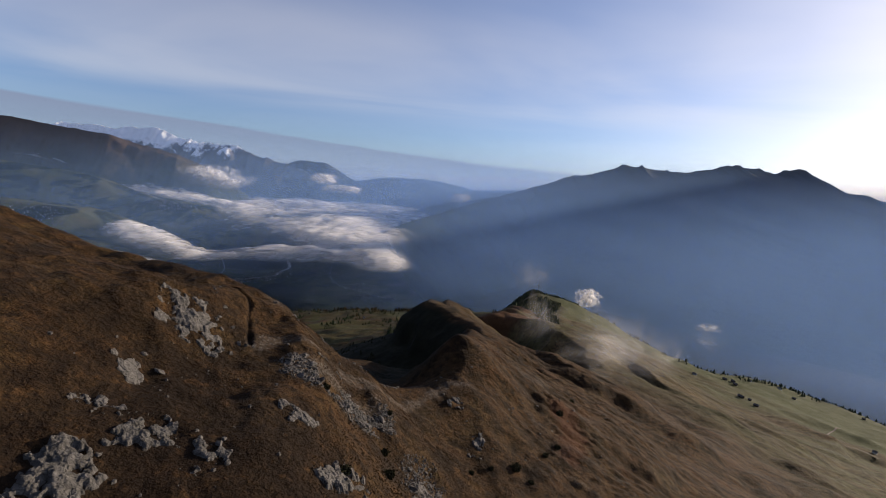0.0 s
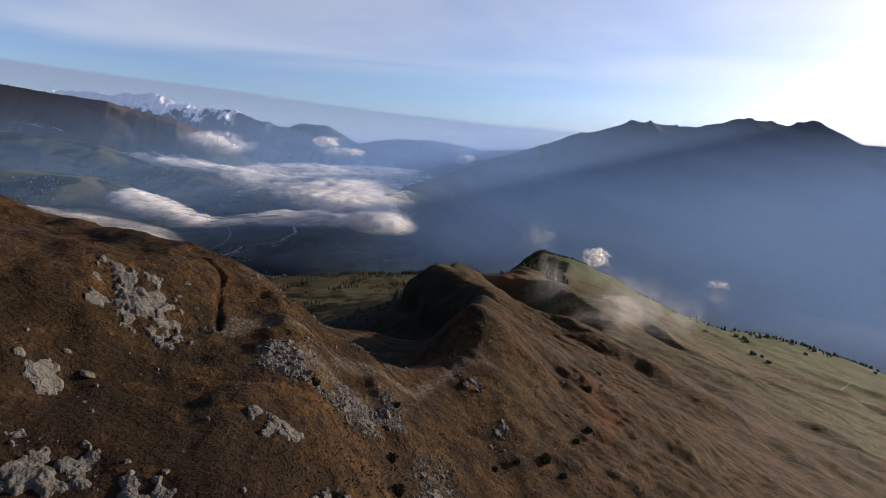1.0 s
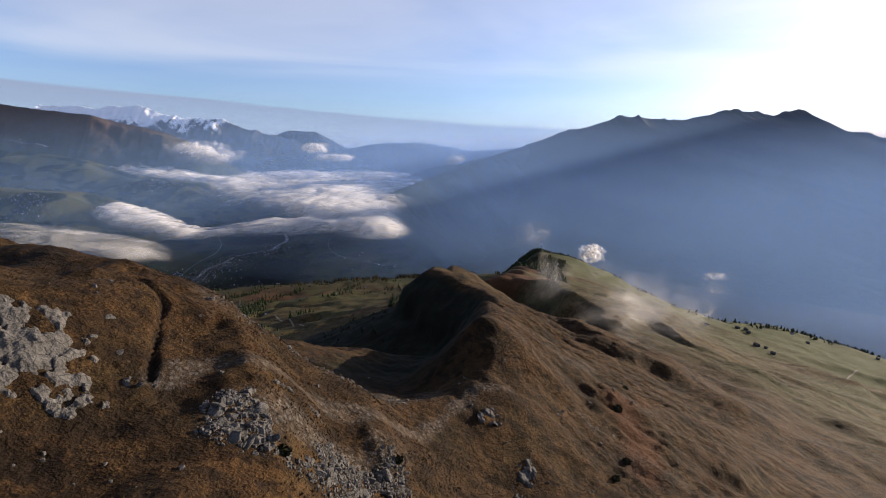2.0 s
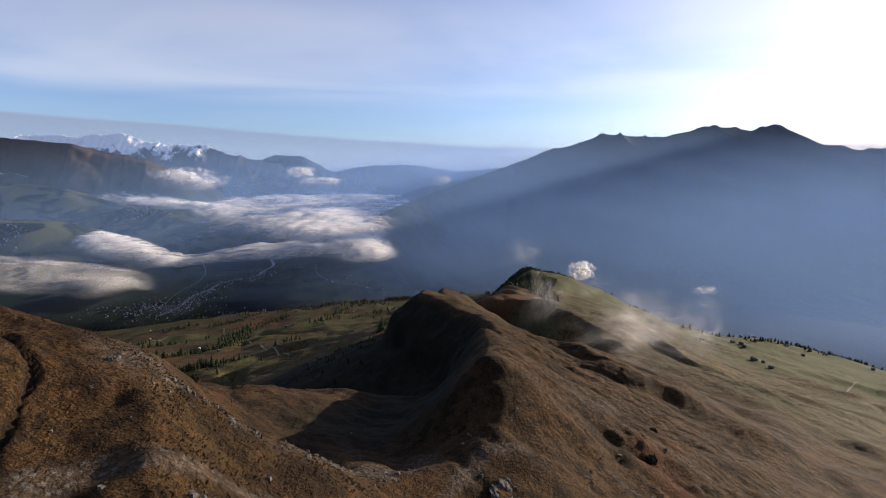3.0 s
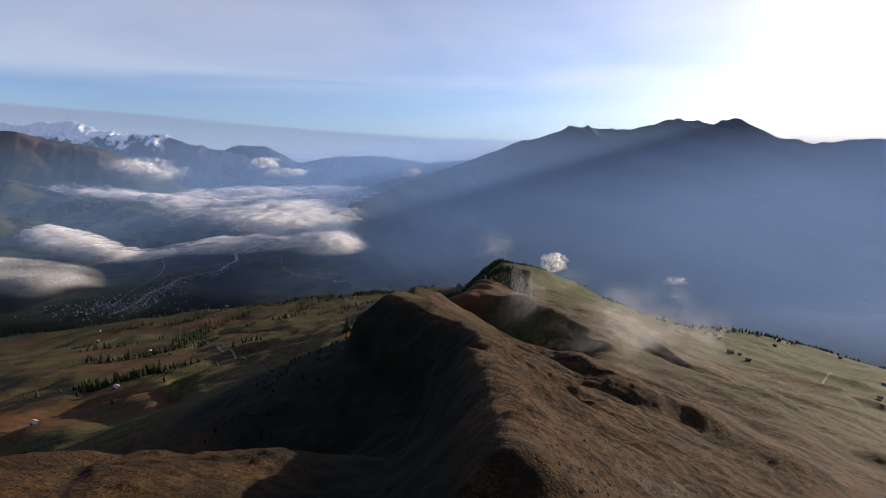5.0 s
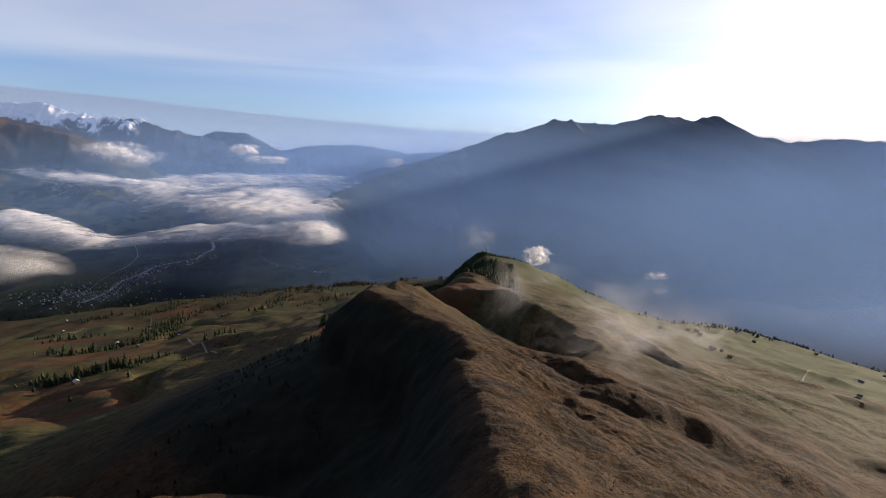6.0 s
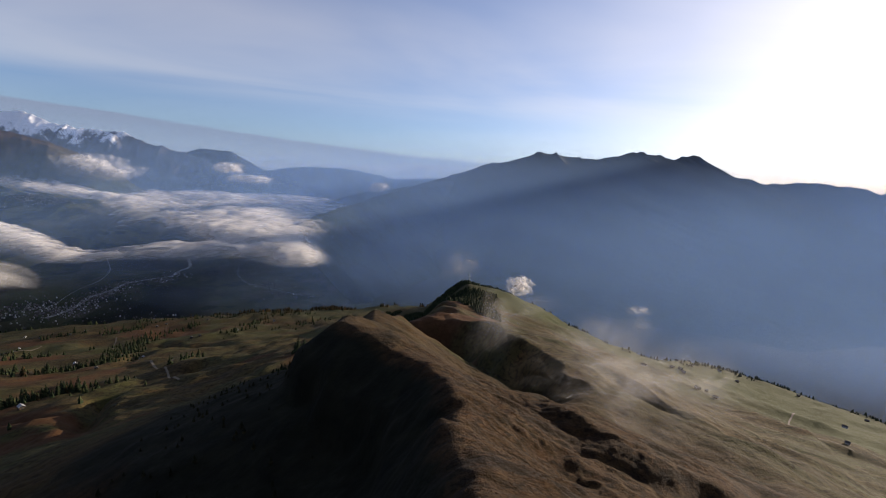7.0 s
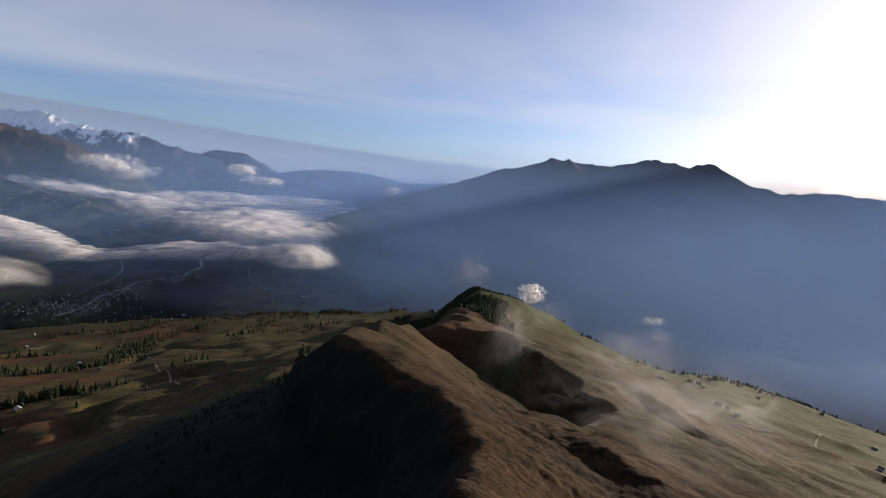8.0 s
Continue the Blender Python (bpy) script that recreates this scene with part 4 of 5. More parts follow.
def small_stones():
    verts, faces = [], []
    places = [in_strip(8.6, 4.4) for _ in range(1600)] + [in_patch(-2.8, 55.5, 3.4, 5.5) for _ in range(600)]
    places += [(-27 + 19 * u + rng.gauss(0, 1.4), 68.5 + 12 * u * u + rng.gauss(0, 1.5)) for u in (rng.random() for _ in range(220))]
    places += [(rng.uniform(3, 30), rng.uniform(70, 115)) for _ in range(110)] + [(rng.uniform(-36, -14), rng.uniform(30, 66)) for _ in range(90)]
    px, py = np.array(places).T
    pz = land(px, py)
    for x, y, z in zip(px, py, pz):
        s = 0.06 + 0.22 * rng.random() ** 2.5
        k = len(verts)
        ring = [rng.uniform(.6, 1.2) * s for _ in range(5)]
        turn = rng.uniform(0, 6.3)
        for i, r in enumerate(ring):
            verts.append((x + r * math.cos(turn + i * 1.257), y + r * math.sin(turn + i * 1.257), z - 0.05))
        for i, r in enumerate(ring):
            verts.append((x + .7 * r * math.cos(turn + i * 1.257), y + .7 * r * math.sin(turn + i * 1.257), z + s * rng.uniform(.4, .9)))
        faces += [(k + i, k + (i + 1) % 5, k + 5 + (i + 1) % 5, k + 5 + i) for i in range(5)] + [tuple(k + 5 + i for i in range(5))]
    joined("scree", verts, faces, limestone, "loose grey limestone rubble on the slope", "scree")


small_stones()


def outcrop(cx, cy, rx, ry, turn, rise, seed, label):
    """Bedrock that breaks through the turf: blocky, cracked, uneven at the rim."""
    n = 90
    u, v = np.meshgrid(np.linspace(-1.15, 1.15, n), np.linspace(-1.15, 1.15, n))
    c, s = math.cos(radians(turn)), math.sin(radians(turn))
    x, y = cx + u * rx * c - v * ry * s, cy + u * rx * s + v * ry * c
    x, y = x + 0.12 * fbm(x, y, 0.7, 2, seed + 8), y + 0.12 * fbm(x, y, 0.7, 2, seed + 9)
    mask = 0.42 - 0.62 * np.hypot(u, v) + 0.5 * fbm(x, y, 0.4 * (rx + ry), 3, seed) + 0.6 * fbm(x, y, 0.8, 4, seed + 1)
    block = vnoise(np.floor(x * 1.3 + 0.5 * fbm(x, y, 1.5, 2, seed + 5)) + .5, np.floor(y * 1.1 + 0.5 * fbm(x, y, 1.4, 2, seed + 6)) + .5, seed + 2)
    lift = np.clip(mask, -0.5, 0.4) * rise * 0.9 + smooth01(mask, 0, 0.15) * rise * (0.4 * block + 0.25 * fbm(x, y, 0.5, 3, seed + 3))
    z = land(x, y) + lift - 0.04
    ob = new("rock_outcrop", sheet("rock_outcrop", x, y, z, keep=mask > -0.25))
    ob.data.polygons.foreach_set("use_smooth", [False] * len(ob.data.polygons))
    ob.data.materials.append(limestone)
    tagged(ob, label, "rock")


outcrop(-29.2, 51.6, 3.7, 3.3, 25, 0.55, 501, "large pale limestone outcrop breaking through brown turf")
outcrop(-26.2, 28.4, 3.2, 3.0, 0, 0.8, 502, "pale broken limestone outcrop in the steep turf")
outcrop(-25.2, 35.2, 2.6, 2.2, 30, 0.6, 503, "pale broken limestone outcrop in the steep turf")
outcrop(-30.3, 41.6, 1.3, 1.0, 0, 0.45, 504, "small pale limestone outcrop in the steep turf")
outcrop(-29.0, 36.0, 1.9, 0.8, 10, 0.4, 505, "narrow pale limestone rib in the steep turf")
outcrop(-9.4, 40.6, 2.4, 1.7, 40, 0.9, 506, "grey limestone crag with dark cracks")
outcrop(-2.4, 53.5, 1.4, 3.4, 10, 0.5, 507, "grey limestone rib beside the rubble chute")
outcrop(4.1, 72.4, 0.9, 2.6, -20, 0.5, 508, "white limestone rib on the steep east face")
outcrop(0.6, 79, 1.7, 1.2, 15, 0.5, 511, "white limestone patch below the saddle")
outcrop(-15, 44.5, 1.8, 1.2, 20, 0.5, 512, "grey limestone ledge in the steep turf")
outcrop(-19, 35.5, 1.9, 1.6, 50, 0.5, 513, "grey limestone ledge in the steep turf")

# --- tussocks of dry grass and dwarf shrub ---


def tussock_material(name, stops):
    m, nt = material(name)
    isl = nt.nodes.new("ShaderNodeNewGeometry").outputs["Random Per Island"]
    finish(nt, ramp(nt, isl, stops), 0.9, None, spec=0.1)
    return m


straw = tussock_material("dry_grass", ((0.0, (0.0224, 0.0119, 0.0053)), (0.4, (0.0363, 0.0185, 0.0073)), (0.75, (0.0561, 0.0330, 0.0125)), (1.0, (0.0436, 0.0330, 0.0112))))


def tussocks():
    r = np.random.RandomState(5)
    n = 52000
    x = np.r_[r.uniform(-62, 46, n), r.uniform(-40, 10, 30000)]
    y = np.r_[28 + 190 * r.rand(n) ** 1.35, r.uniform(28, 72, 30000)]
    keep = (vnoise(x / 6, y / 6, 81) + 0.25 * r.rand(len(x)) > 0.34) & (from_line(TRENCH, x, y) > 0.6) & (from_line(SADDLE_PATH, x, y) > 0.7)
    keep &= (from_line(MEADOW_TRAIL, x, y) > 0.6) & ~((y > 96) & (np.interp(y, RIDGE[:, 1], RIDGE[:, 0]) - x > 3) & (np.interp(y, RIDGE[:, 1], RIDGE[:, 0]) - x < np.interp(y, (96, 130, 160, 200), (8, 15, 34, 60))))
    x, y = x[keep], y[keep]
    z = land(x, y)
    m = len(x)
    size = 0.06 + 0.1 * r.rand(m) ** 2
    blades = 5
    a = r.rand(m, 1) * 6.28 + np.arange(blades) * 6.28 / blades + r.normal(0, .3, (m, blades))
    lean = size[:, None] * r.uniform(.9, 1.7, (m, blades))
    tip = np.stack([x[:, None] + np.cos(a) * lean, y[:, None] + np.sin(a) * lean, z[:, None] + size[:, None] * r.uniform(.1, .45, (m, blades))], -1)
    w = size[:, None] * 0.6
    b0 = np.stack([x[:, None] + np.cos(a + 1.2) * w, y[:, None] + np.sin(a + 1.2) * w, np.repeat(z[:, None] - .04, blades, 1)], -1)
    b1 = np.stack([x[:, None] + np.cos(a - 1.2) * w, y[:, None] + np.sin(a - 1.2) * w, np.repeat(z[:, None] - .04, blades, 1)], -1)
    co = np.stack([b0, b1, tip], 2).reshape(-1, 3)
    me = bpy.data.meshes.new("dry_grass")
    tri = len(co) // 3
    me.vertices.add(len(co))
    me.vertices.foreach_set("co", co.astype(np.float32).ravel())
    me.loops.add(len(co))
    me.loops.foreach_set("vertex_index", np.arange(len(co), dtype=np.int32))
    me.polygons.add(tri)
    me.polygons.foreach_set("loop_start", np.arange(0, len(co), 3, dtype=np.int32))
    me.update(calc_edges=True)
    me.materials.append(straw)
    tagged(new("dry_grass", me), "dry brown tussock grass covering the ridge", "grass", kind="stuff")


tussocks()

# --- bushes ---
leafy = tussock_material("dark_shrub", ((0.0, (0.008, 0.009, 0.004)), (0.5, (0.015, 0.016, 0.007)), (1.0, (0.03, 0.027, 0.011))))
bark_m, bark_t = material("bark")
finish(bark_t, ramp(bark_t, noise_tex(bark_t, bark_t.nodes.new("ShaderNodeNewGeometry").outputs["Position"], 6), ((0.3, (0.03, 0.022, 0.016)), (0.7, (0.09, 0.07, 0.055)))), 0.95)


def leaf_cloud(bm, r, seed, count, leaf, squash=0.75):
    rr = random.Random(seed)
    for _ in range(count):
        d = Vector((rr.gauss(0, 1), rr.gauss(0, 1), rr.gauss(0, 1))).normalized()
        k = rr.uniform(.55, 1.0) * (1 + 0.35 * noise.noise(d * 2.2 + Vector((seed, 0, 0))))
        c = Vector((d.x * r * k, d.y * r * k, max(0.04, (d.z * squash + squash * 0.75) * r * k)))
        t = Vector((rr.gauss(0, 1), rr.gauss(0, 1), rr.gauss(0, .6))).normalized() * leaf * rr.uniform(.6, 1.4)
        s = t.orthogonal().normalized() * leaf * rr.uniform(.4, .8)
        bm.faces.new([bm.verts.new(c - t), bm.verts.new(c + s), bm.verts.new(c + t), bm.verts.new(c - s)])


def bush(x, y, r, seed, label):
    thing = tagged(empty("bush", x, y, level(x, y) - 0.05), label, "bush")
    bm = bmesh.new()
    leaf_cloud(bm, r, seed, int(220 + 260 * r), 0.1 + 0.07 * r)
    part("foliage", bm, leafy, thing)
    bm = bmesh.new()
    rr = random.Random(seed)
    for _ in range(5):
        a = rr.uniform(0, 6.3)
        tip = Vector((math.cos(a) * r * .5, math.sin(a) * r * .5, r * .75))
        side = tip.orthogonal().normalized() * 0.05 * r
        other = tip.cross(side).normalized() * 0.05 * r
        base = [bm.verts.new(side), bm.verts.new(other), bm.verts.new(-side), bm.verts.new(-other)]
        top = bm.verts.new(tip)
        for i in range(4):
            bm.faces.new((base[i], base[(i + 1) % 4], top))
    part("stems", bm, bark_m, thing, "thin dark woody stems")


for k, (x, y, r) in enumerate(((22.2, 97.2, 1.1), (10.6, 71.6, 1.15), (-7.8, 54, .8), (-6.4, 49.2, .9), (-14.6, 51.9, .65), (-9.6, 42, .8), (16.5, 79, .7), (19.5, 84, .8),
                               (13, 70.5, .6), (-8.6, 62, .6), (3.4, 66, .6), (27, 108, .8), (6.5, 69, .5))):
    bush(x, y, r * .72, 600 + k, "dark green juniper bush on the steep slope")
bush(-43.5, 104, 1.3, 620, "big dark alder thicket at the meadow's edge")
bush(-45.4, 105, 1.0, 621, "big dark alder thicket at the meadow's edge")

# --- spruces ---
needle = tussock_material("spruce_needles", ((0.0, (0.008, 0.014, 0.007)), (0.6, (0.02, 0.03, 0.013)), (1.0, (0.045, 0.05, 0.02))))
larch_m = tussock_material("larch_needles", ((0.0, (0.012, 0.014, 0.006)), (0.5, (0.026, 0.021, 0.008)), (0.8, (0.055, 0.032, 0.010)), (1.0, (0.10, 0.055, 0.014))))


def conifer(h, seed, mat, label, tiers=9, boughs=9):
    rr = random.Random(seed)
    thing = tagged(empty("spruce", 0, 0, -900), label, "tree")
    bm = bmesh.new()
    bmesh.ops.create_cone(bm, segments=6, radius1=h * .022, radius2=h * .004, depth=h, cap_ends=True)
    bmesh.ops.translate(bm, vec=(0, 0, h / 2), verts=bm.verts)
    part("trunk", bm, bark_m, thing)
    bm = bmesh.new()
    for i in range(tiers):
        f = i / tiers
        z, r = h * (0.1 + 0.84 * f), h * (0.3 * (1 - f) ** 0.8 + 0.02) * rr.uniform(.85, 1.12)
        for j in range(boughs):
            a = rr.uniform(0, 6.3)
            q = r * rr.uniform(.7, 1.15)
            tip = Vector((math.cos(a) * q, math.sin(a) * q, z - q * rr.uniform(.3, .6)))
            w = Vector((-math.sin(a), math.cos(a), 0)) * q * 0.36
            root = Vector((0, 0, z + h * .035))
            mid = (root + tip) / 2 + Vector((0, 0, q * .12))
            v = [bm.verts.new(p) for p in (root, mid + w, tip, mid - w, mid + Vector((0, 0, h * .02)))]
            for t in ((0, 1, 4), (1, 2, 4), (2, 3, 4), (3, 0, 4)):
                bm.faces.new([v[k] for k in t])
    part("crown", bm, mat, thing)
    return thing


TREES = [conifer(h, 700 + k, needle, "dark green spruce standing in the alpine meadow") for k, h in enumerate((9.5, 11, 12.5, 8, 10))]
LARCH = [conifer(h, 720 + k, larch_m, "golden autumn larch standing in the alpine meadow", 7, 8) for k, h in enumerate((9, 11))]


def plant(models, x, y, scale):
    copy_thing(models[rng.randrange(len(models))], pose(x, y, level(x, y) - 0.2, 0, 0, rng.uniform(0, 360)) @ Matrix.Scale(scale, 4))


ROWS = (  # from x, y to x, y, how many, how far they stray
    (-280, 446, -233, 474, 26, 5), (-236, 470, -205, 500, 6, 5), (-345, 578, -292, 634, 34, 6), (-312, 668, -356, 800, 46, 16), (-352, 800, -374, 902, 18, 14), (-362, 906, -340, 985, 14, 10),
    (-456, 706, -418, 748, 9, 9), (-355, 575, -372, 590, 5, 5), (-490, 960, -414, 950, 16, 12), (-240, 822, -218, 1020, 22, 16), (-383, 1050, -300, 1080, 14, 12), (-300, 1090, -150, 1110, 20, 14),
    (-200, 560, -210, 640, 6, 14), (-69, 465, -66, 440, 5, 4), (-62, 400, -54, 330, 8, 7), (-560, 925, -500, 960, 8, 10), (-180, 900, -100, 1000, 10, 20))
for x0, y0, x1, y1, count, stray in ROWS:
    for _ in range(count):
        u = rng.random()
        plant(LARCH if rng.random() < 0.1 else TREES, x0 + (x1 - x0) * u + rng.gauss(0, stray) * .5, y0 + (y1 - y0) * u + rng.gauss(0, stray), rng.uniform(.55, 1.15))
for ob in TREES + LARCH:
    for o in (*ob.children_recursive, ob):
        bpy.data.objects.remove(o)


def forest(name, places, label, mat, low=6.0, high=11.0):
    """Many conifers too far off to tell apart."""
    rr = random.Random(len(places))
    px, py = np.array(places).T
    pz = land(px, py)
    verts, faces = [], []
    for x, y, z in zip(px, py, pz):
        h = rr.uniform(low, high)
        for f, r in ((0.06, .34), (0.3, .28), (0.56, .17)):
            k = len(verts)
            a0 = rr.uniform(0, 6)
            for i in range(6):
                q = h * r * rr.uniform(.65, 1.2)
                verts.append((x + q * math.cos(a0 + i * 1.047), y + q * math.sin(a0 + i * 1.047), z + h * f * rr.uniform(.8, 1.1)))
            verts.append((x + rr.gauss(0, .15), y + rr.gauss(0, .15), z + h * min(1, f + .42)))
            faces += [(k + i, k + (i + 1) % 6, k + 6) for i in range(6)]
    joined(name, verts, faces, mat, label, "forest")


def wood_places(n, box, inside):
    r = np.random.RandomState(n)
    x, y = r.uniform(box[0], box[1], n * 6), r.uniform(box[2], box[3], n * 6)
    k = inside(x, y)
    return list(zip(x[k][:n], y[k][:n]))


forest("forest", wood_places(3200, (0, 240, 560, 1080), lambda x, y: (fbm(x, y, 60, 3, 75) * 0.5 + 1 - np.hypot((x - 110) / 130, (y - 850) / 230) > 0.12)
       & (x < np.interp(y, (600, 700, 780, 830, 850, 890, 905, 1050), (122, 136, 162, 147, 97, 117, 222, 232)))), "dark spruce wood on the shaded side of the knoll", needle, 4, 7.5)
forest("forest", wood_places(2200, (-1400, -380, 1000, 1420), lambda x, y: y > np.interp(x, (-1500, -800, -420, -150), (930, 1100, 1160, 1260)) + 25 * fbm(x, y, 90, 3, 91)),
       "dark forest edge above the valley", needle)
forest("forest", wood_places(1300, (-380, 260, 1080, 1400), lambda x, y: (y > np.interp(x, (-420, -150, 0, 150, 260), (1170, 1200, 1180, 1060, 1040))) & (vnoise(x / 50, y / 50, 92) > 0.35)),
       "mixed autumn wood at the meadow's edge", larch_m)
forest("forest", wood_places(500, (240, 900, 560, 1000), lambda x, y: np.abs(y - np.interp(x, (260, 275, 320, 360, 430, 600, 800, 1200), (905, 850, 725, 690, 705, 750, 760, 640)) + 2) < 10 + 16 * vnoise(x / 40, y / 40, 93)),
       "row of trees where the pasture breaks off", needle, 3, 7)
hedge = []
for x0, y0, x1, y1, count, stray in ROWS:
    for _ in range(count * 2):
        k = rng.random()
        hedge.append((x0 + (x1 - x0) * k + rng.gauss(0, stray) * .6, y0 + (y1 - y0) * k + rng.gauss(0, stray)))
spread = wood_places(900, (-560, -40, 380, 1080), lambda x, y: (ridged(x - 0.5 * y, y * 0.9, 120, 3, 97) > 0.8) & (fbm(x, y, 150, 2, 98) > -0.15) & (x < -60 - 0.12 * (y - 380)))
hedge += spread
forest("hedge", hedge, "dark undergrowth and young trees between the spruces", needle, 2.5, 6.5)
forest("scrub", wood_places(150, (-75, -18, 185, 330), lambda x, y: x < -22 - 0.1 * (y - 230) - 10 * vnoise(x / 9, y / 9, 94)), "low dark alder scrub on the shaded hillside", leafy, .8, 2.2)

# --- huts ---
wood_m, wood_t = material("weathered_boards")
wpos = wood_t.nodes.new("ShaderNodeTexCoord").outputs["Object"]
wgrain = noise_tex(wood_t, stretch(wood_t, wpos, 6, 6, 0.7), 1.0, 4, 0.6)
finish(wood_t, ramp(wood_t, wgrain, ((0.3, (0.035, 0.022, 0.014)), (0.7, (0.11, 0.075, 0.05)))), 0.85, wgrain, 0.5, 0.03)
plaster_m, plaster_t = material("white_plaster")
finish(plaster_t, ramp(plaster_t, noise_tex(plaster_t, plaster_t.nodes.new("ShaderNodeTexCoord").outputs["Object"], 1.5), ((0.3, (0.55, 0.53, 0.5)), (0.7, (0.75, 0.74, 0.72)))), 0.9)
tin_m, tin_t = material("tin_roof")
finish(tin_t, ramp(tin_t, noise_tex(tin_t, tin_t.nodes.new("ShaderNodeTexCoord").outputs["Object"], 0.8), ((0.3, (0.16, 0.165, 0.17)), (0.7, (0.34, 0.34, 0.34)))), 0.4)
slate_m, slate_t = material("dark_roof")
finish(slate_t, ramp(slate_t, noise_tex(slate_t, slate_t.nodes.new("ShaderNodeTexCoord").outputs["Object"], 1.2), ((0.3, (0.03, 0.03, 0.032)), (0.7, (0.09, 0.085, 0.08)))), 0.7)
pane_m, pane_t = material("window_glass")
finish(pane_t, (0.02, 0.025, 0.03), 0.1, None, spec=0.5)


def box(bm, cx, cy, cz, sx, sy, sz):
    m = bmesh.ops.create_cube(bm, size=1)
    bmesh.ops.scale(bm, vec=(sx, sy, sz), verts=m["verts"])
    bmesh.ops.translate(bm, vec=(cx, cy, cz), verts=m["verts"])


def hut(x, y, turn, w, l, h, wall_mat, roof_mat, label):
    zs = [level(x + a, y + b) for a in (-w / 2, w / 2) for b in (-l / 2, l / 2)]
    floor = min(zs)
    lift = max(zs) - floor
    thing = tagged(empty("hut", x, y, floor, turn), label, "hut", "mountain huts")
    ridge = h + 0.32 * w
    bm = bmesh.new()
    prof = [(-w / 2, -0.3), (w / 2, -0.3), (w / 2, h + lift), (0, ridge + lift), (-w / 2, h + lift)]
    a = [bm.verts.new((px, -l / 2, pz)) for px, pz in prof]
    b = [bm.verts.new((px, l / 2, pz)) for px, pz in prof]
    bm.faces.new(a), bm.faces.new(b[::-1])
    for i in range(5):
        bm.faces.new((a[i], b[i], b[(i + 1) % 5], a[(i + 1) % 5]))
    bmesh.ops.recalc_face_normals(bm, faces=bm.faces)
    part("wall", bm, wall_mat, thing)
    for side in (-1, 1):
        bm = bmesh.new()
        e, r = Vector((side * (w / 2 + .5), 0, h + lift - .28)), Vector((0, 0, ridge + lift + .06))
        for yy in (-l / 2 - .45, l / 2 + .45):
            for p in (e, r, r + Vector((0, 0, .16)), e + Vector((0, 0, .16))):
                bm.verts.new(p + Vector((0, yy, 0)))
        bm.verts.ensure_lookup_table()
        v = bm.verts
        for f in ((0, 1, 2, 3), (4, 5, 6, 7), (0, 4, 5, 1), (3, 2, 6, 7), (0, 3, 7, 4), (1, 5, 6, 2)):
            bm.faces.new([v[k] for k in f])
        bmesh.ops.recalc_face_normals(bm, faces=bm.faces)
        part("roof", bm, roof_mat, thing)
    bm = bmesh.new()
    box(bm, 0, -l / 2 - .03, lift + 1.0, 1.1, .08, 2.0)
    part("door", bm, slate_m, thing, "dark wooden door")
    for wx in (-w * .3, w * .3):
        bm = bmesh.new()
        box(bm, wx, -l / 2 - .02, lift + 1.5, .7, .06, .8)
        part("window", bm, pane_m, thing)
    return thing


HUTS = (  # x, y, turn, width, length, white
    (-238, 344, 60, 5.2, 7, 2), (301, 607, 20, 6, 8, 1), (353, 632, 30, 6.5, 9, 0), (361, 627, 10, 6, 9, 0), (358, 616, 25, 6, 8, 0), (318, 533, 15, 7, 11, 0), (326, 530, 30, 4.5, 5, 0), (322, 511, 35, 6, 8, 0),
    (420, 690, 15, 6, 8, 1), (400, 720, 40, 6, 8, 1), (412, 712, 10, 6, 7, 1), (430, 735, 60, 6, 8, 0), (440, 725, 25, 6, 7, 1), (450, 640, 30, 5, 7, 0), (470, 700, 10, 6, 8, 1), (560, 660, 30, 5, 7, 0), (600, 600, 45, 6, 8, 0),
    (371, 420, 40, 4.5, 6, 1), (480, 520, 20, 6, 8, 1),
    (-519, 823, 40, 6, 9, 2), (-640, 1010, 10, 6, 8, 1), (-560, 928, 70, 6, 9, 0), (-526, 947, 30, 6, 8, 0), (-517, 972, 20, 6, 8, 1), (-340, 648, 30, 6, 8, 2), (-250, 440, 50, 6, 8, 2), (-312, 689, 15, 6, 8, 0),
    (-291, 697, 60, 6, 8, 2), (-281, 814, 20, 6, 8, 0), (-270, 818, 45, 6, 8, 0), (-405, 985, 20, 7, 9, 0), (-395, 1000, 60, 6, 8, 0), (-285, 589, 35, 5, 7, 0), (-236, 880, 15, 6, 8, 1), (-205, 1000, 25, 8, 12, 1), (-330, 1020, 70, 6, 9, 0))
for x, y, turn, w, l, kind in HUTS:
    hut(x, y, turn, w * .5, l * .5, 1.5, plaster_m if kind == 1 else wood_m, tin_m if kind == 2 else slate_m,
        ("dark timber hut with a grey roof in the pasture", "white-walled cottage with a dark roof in the pasture", "timber barn with a pale tin roof in the pasture")[kind])

mast = tagged(empty("mast", 141, 905, level(141, 905) - .2), "thin pale radio mast on the wooded knoll", "mast")
bm = bmesh.new()
bmesh.ops.create_cone(bm, segments=6, radius1=.35, radius2=.2, depth=17, cap_ends=True)
bmesh.ops.translate(bm, vec=(0, 0, 8.5), verts=bm.verts)
part("pole", bm, tin_m, mast)
for z in (13, 16):
    bm = bmesh.new()
    box(bm, 0, 0, z, 1.8, .5, .7)
    part("antenna", bm, plaster_m, mast)


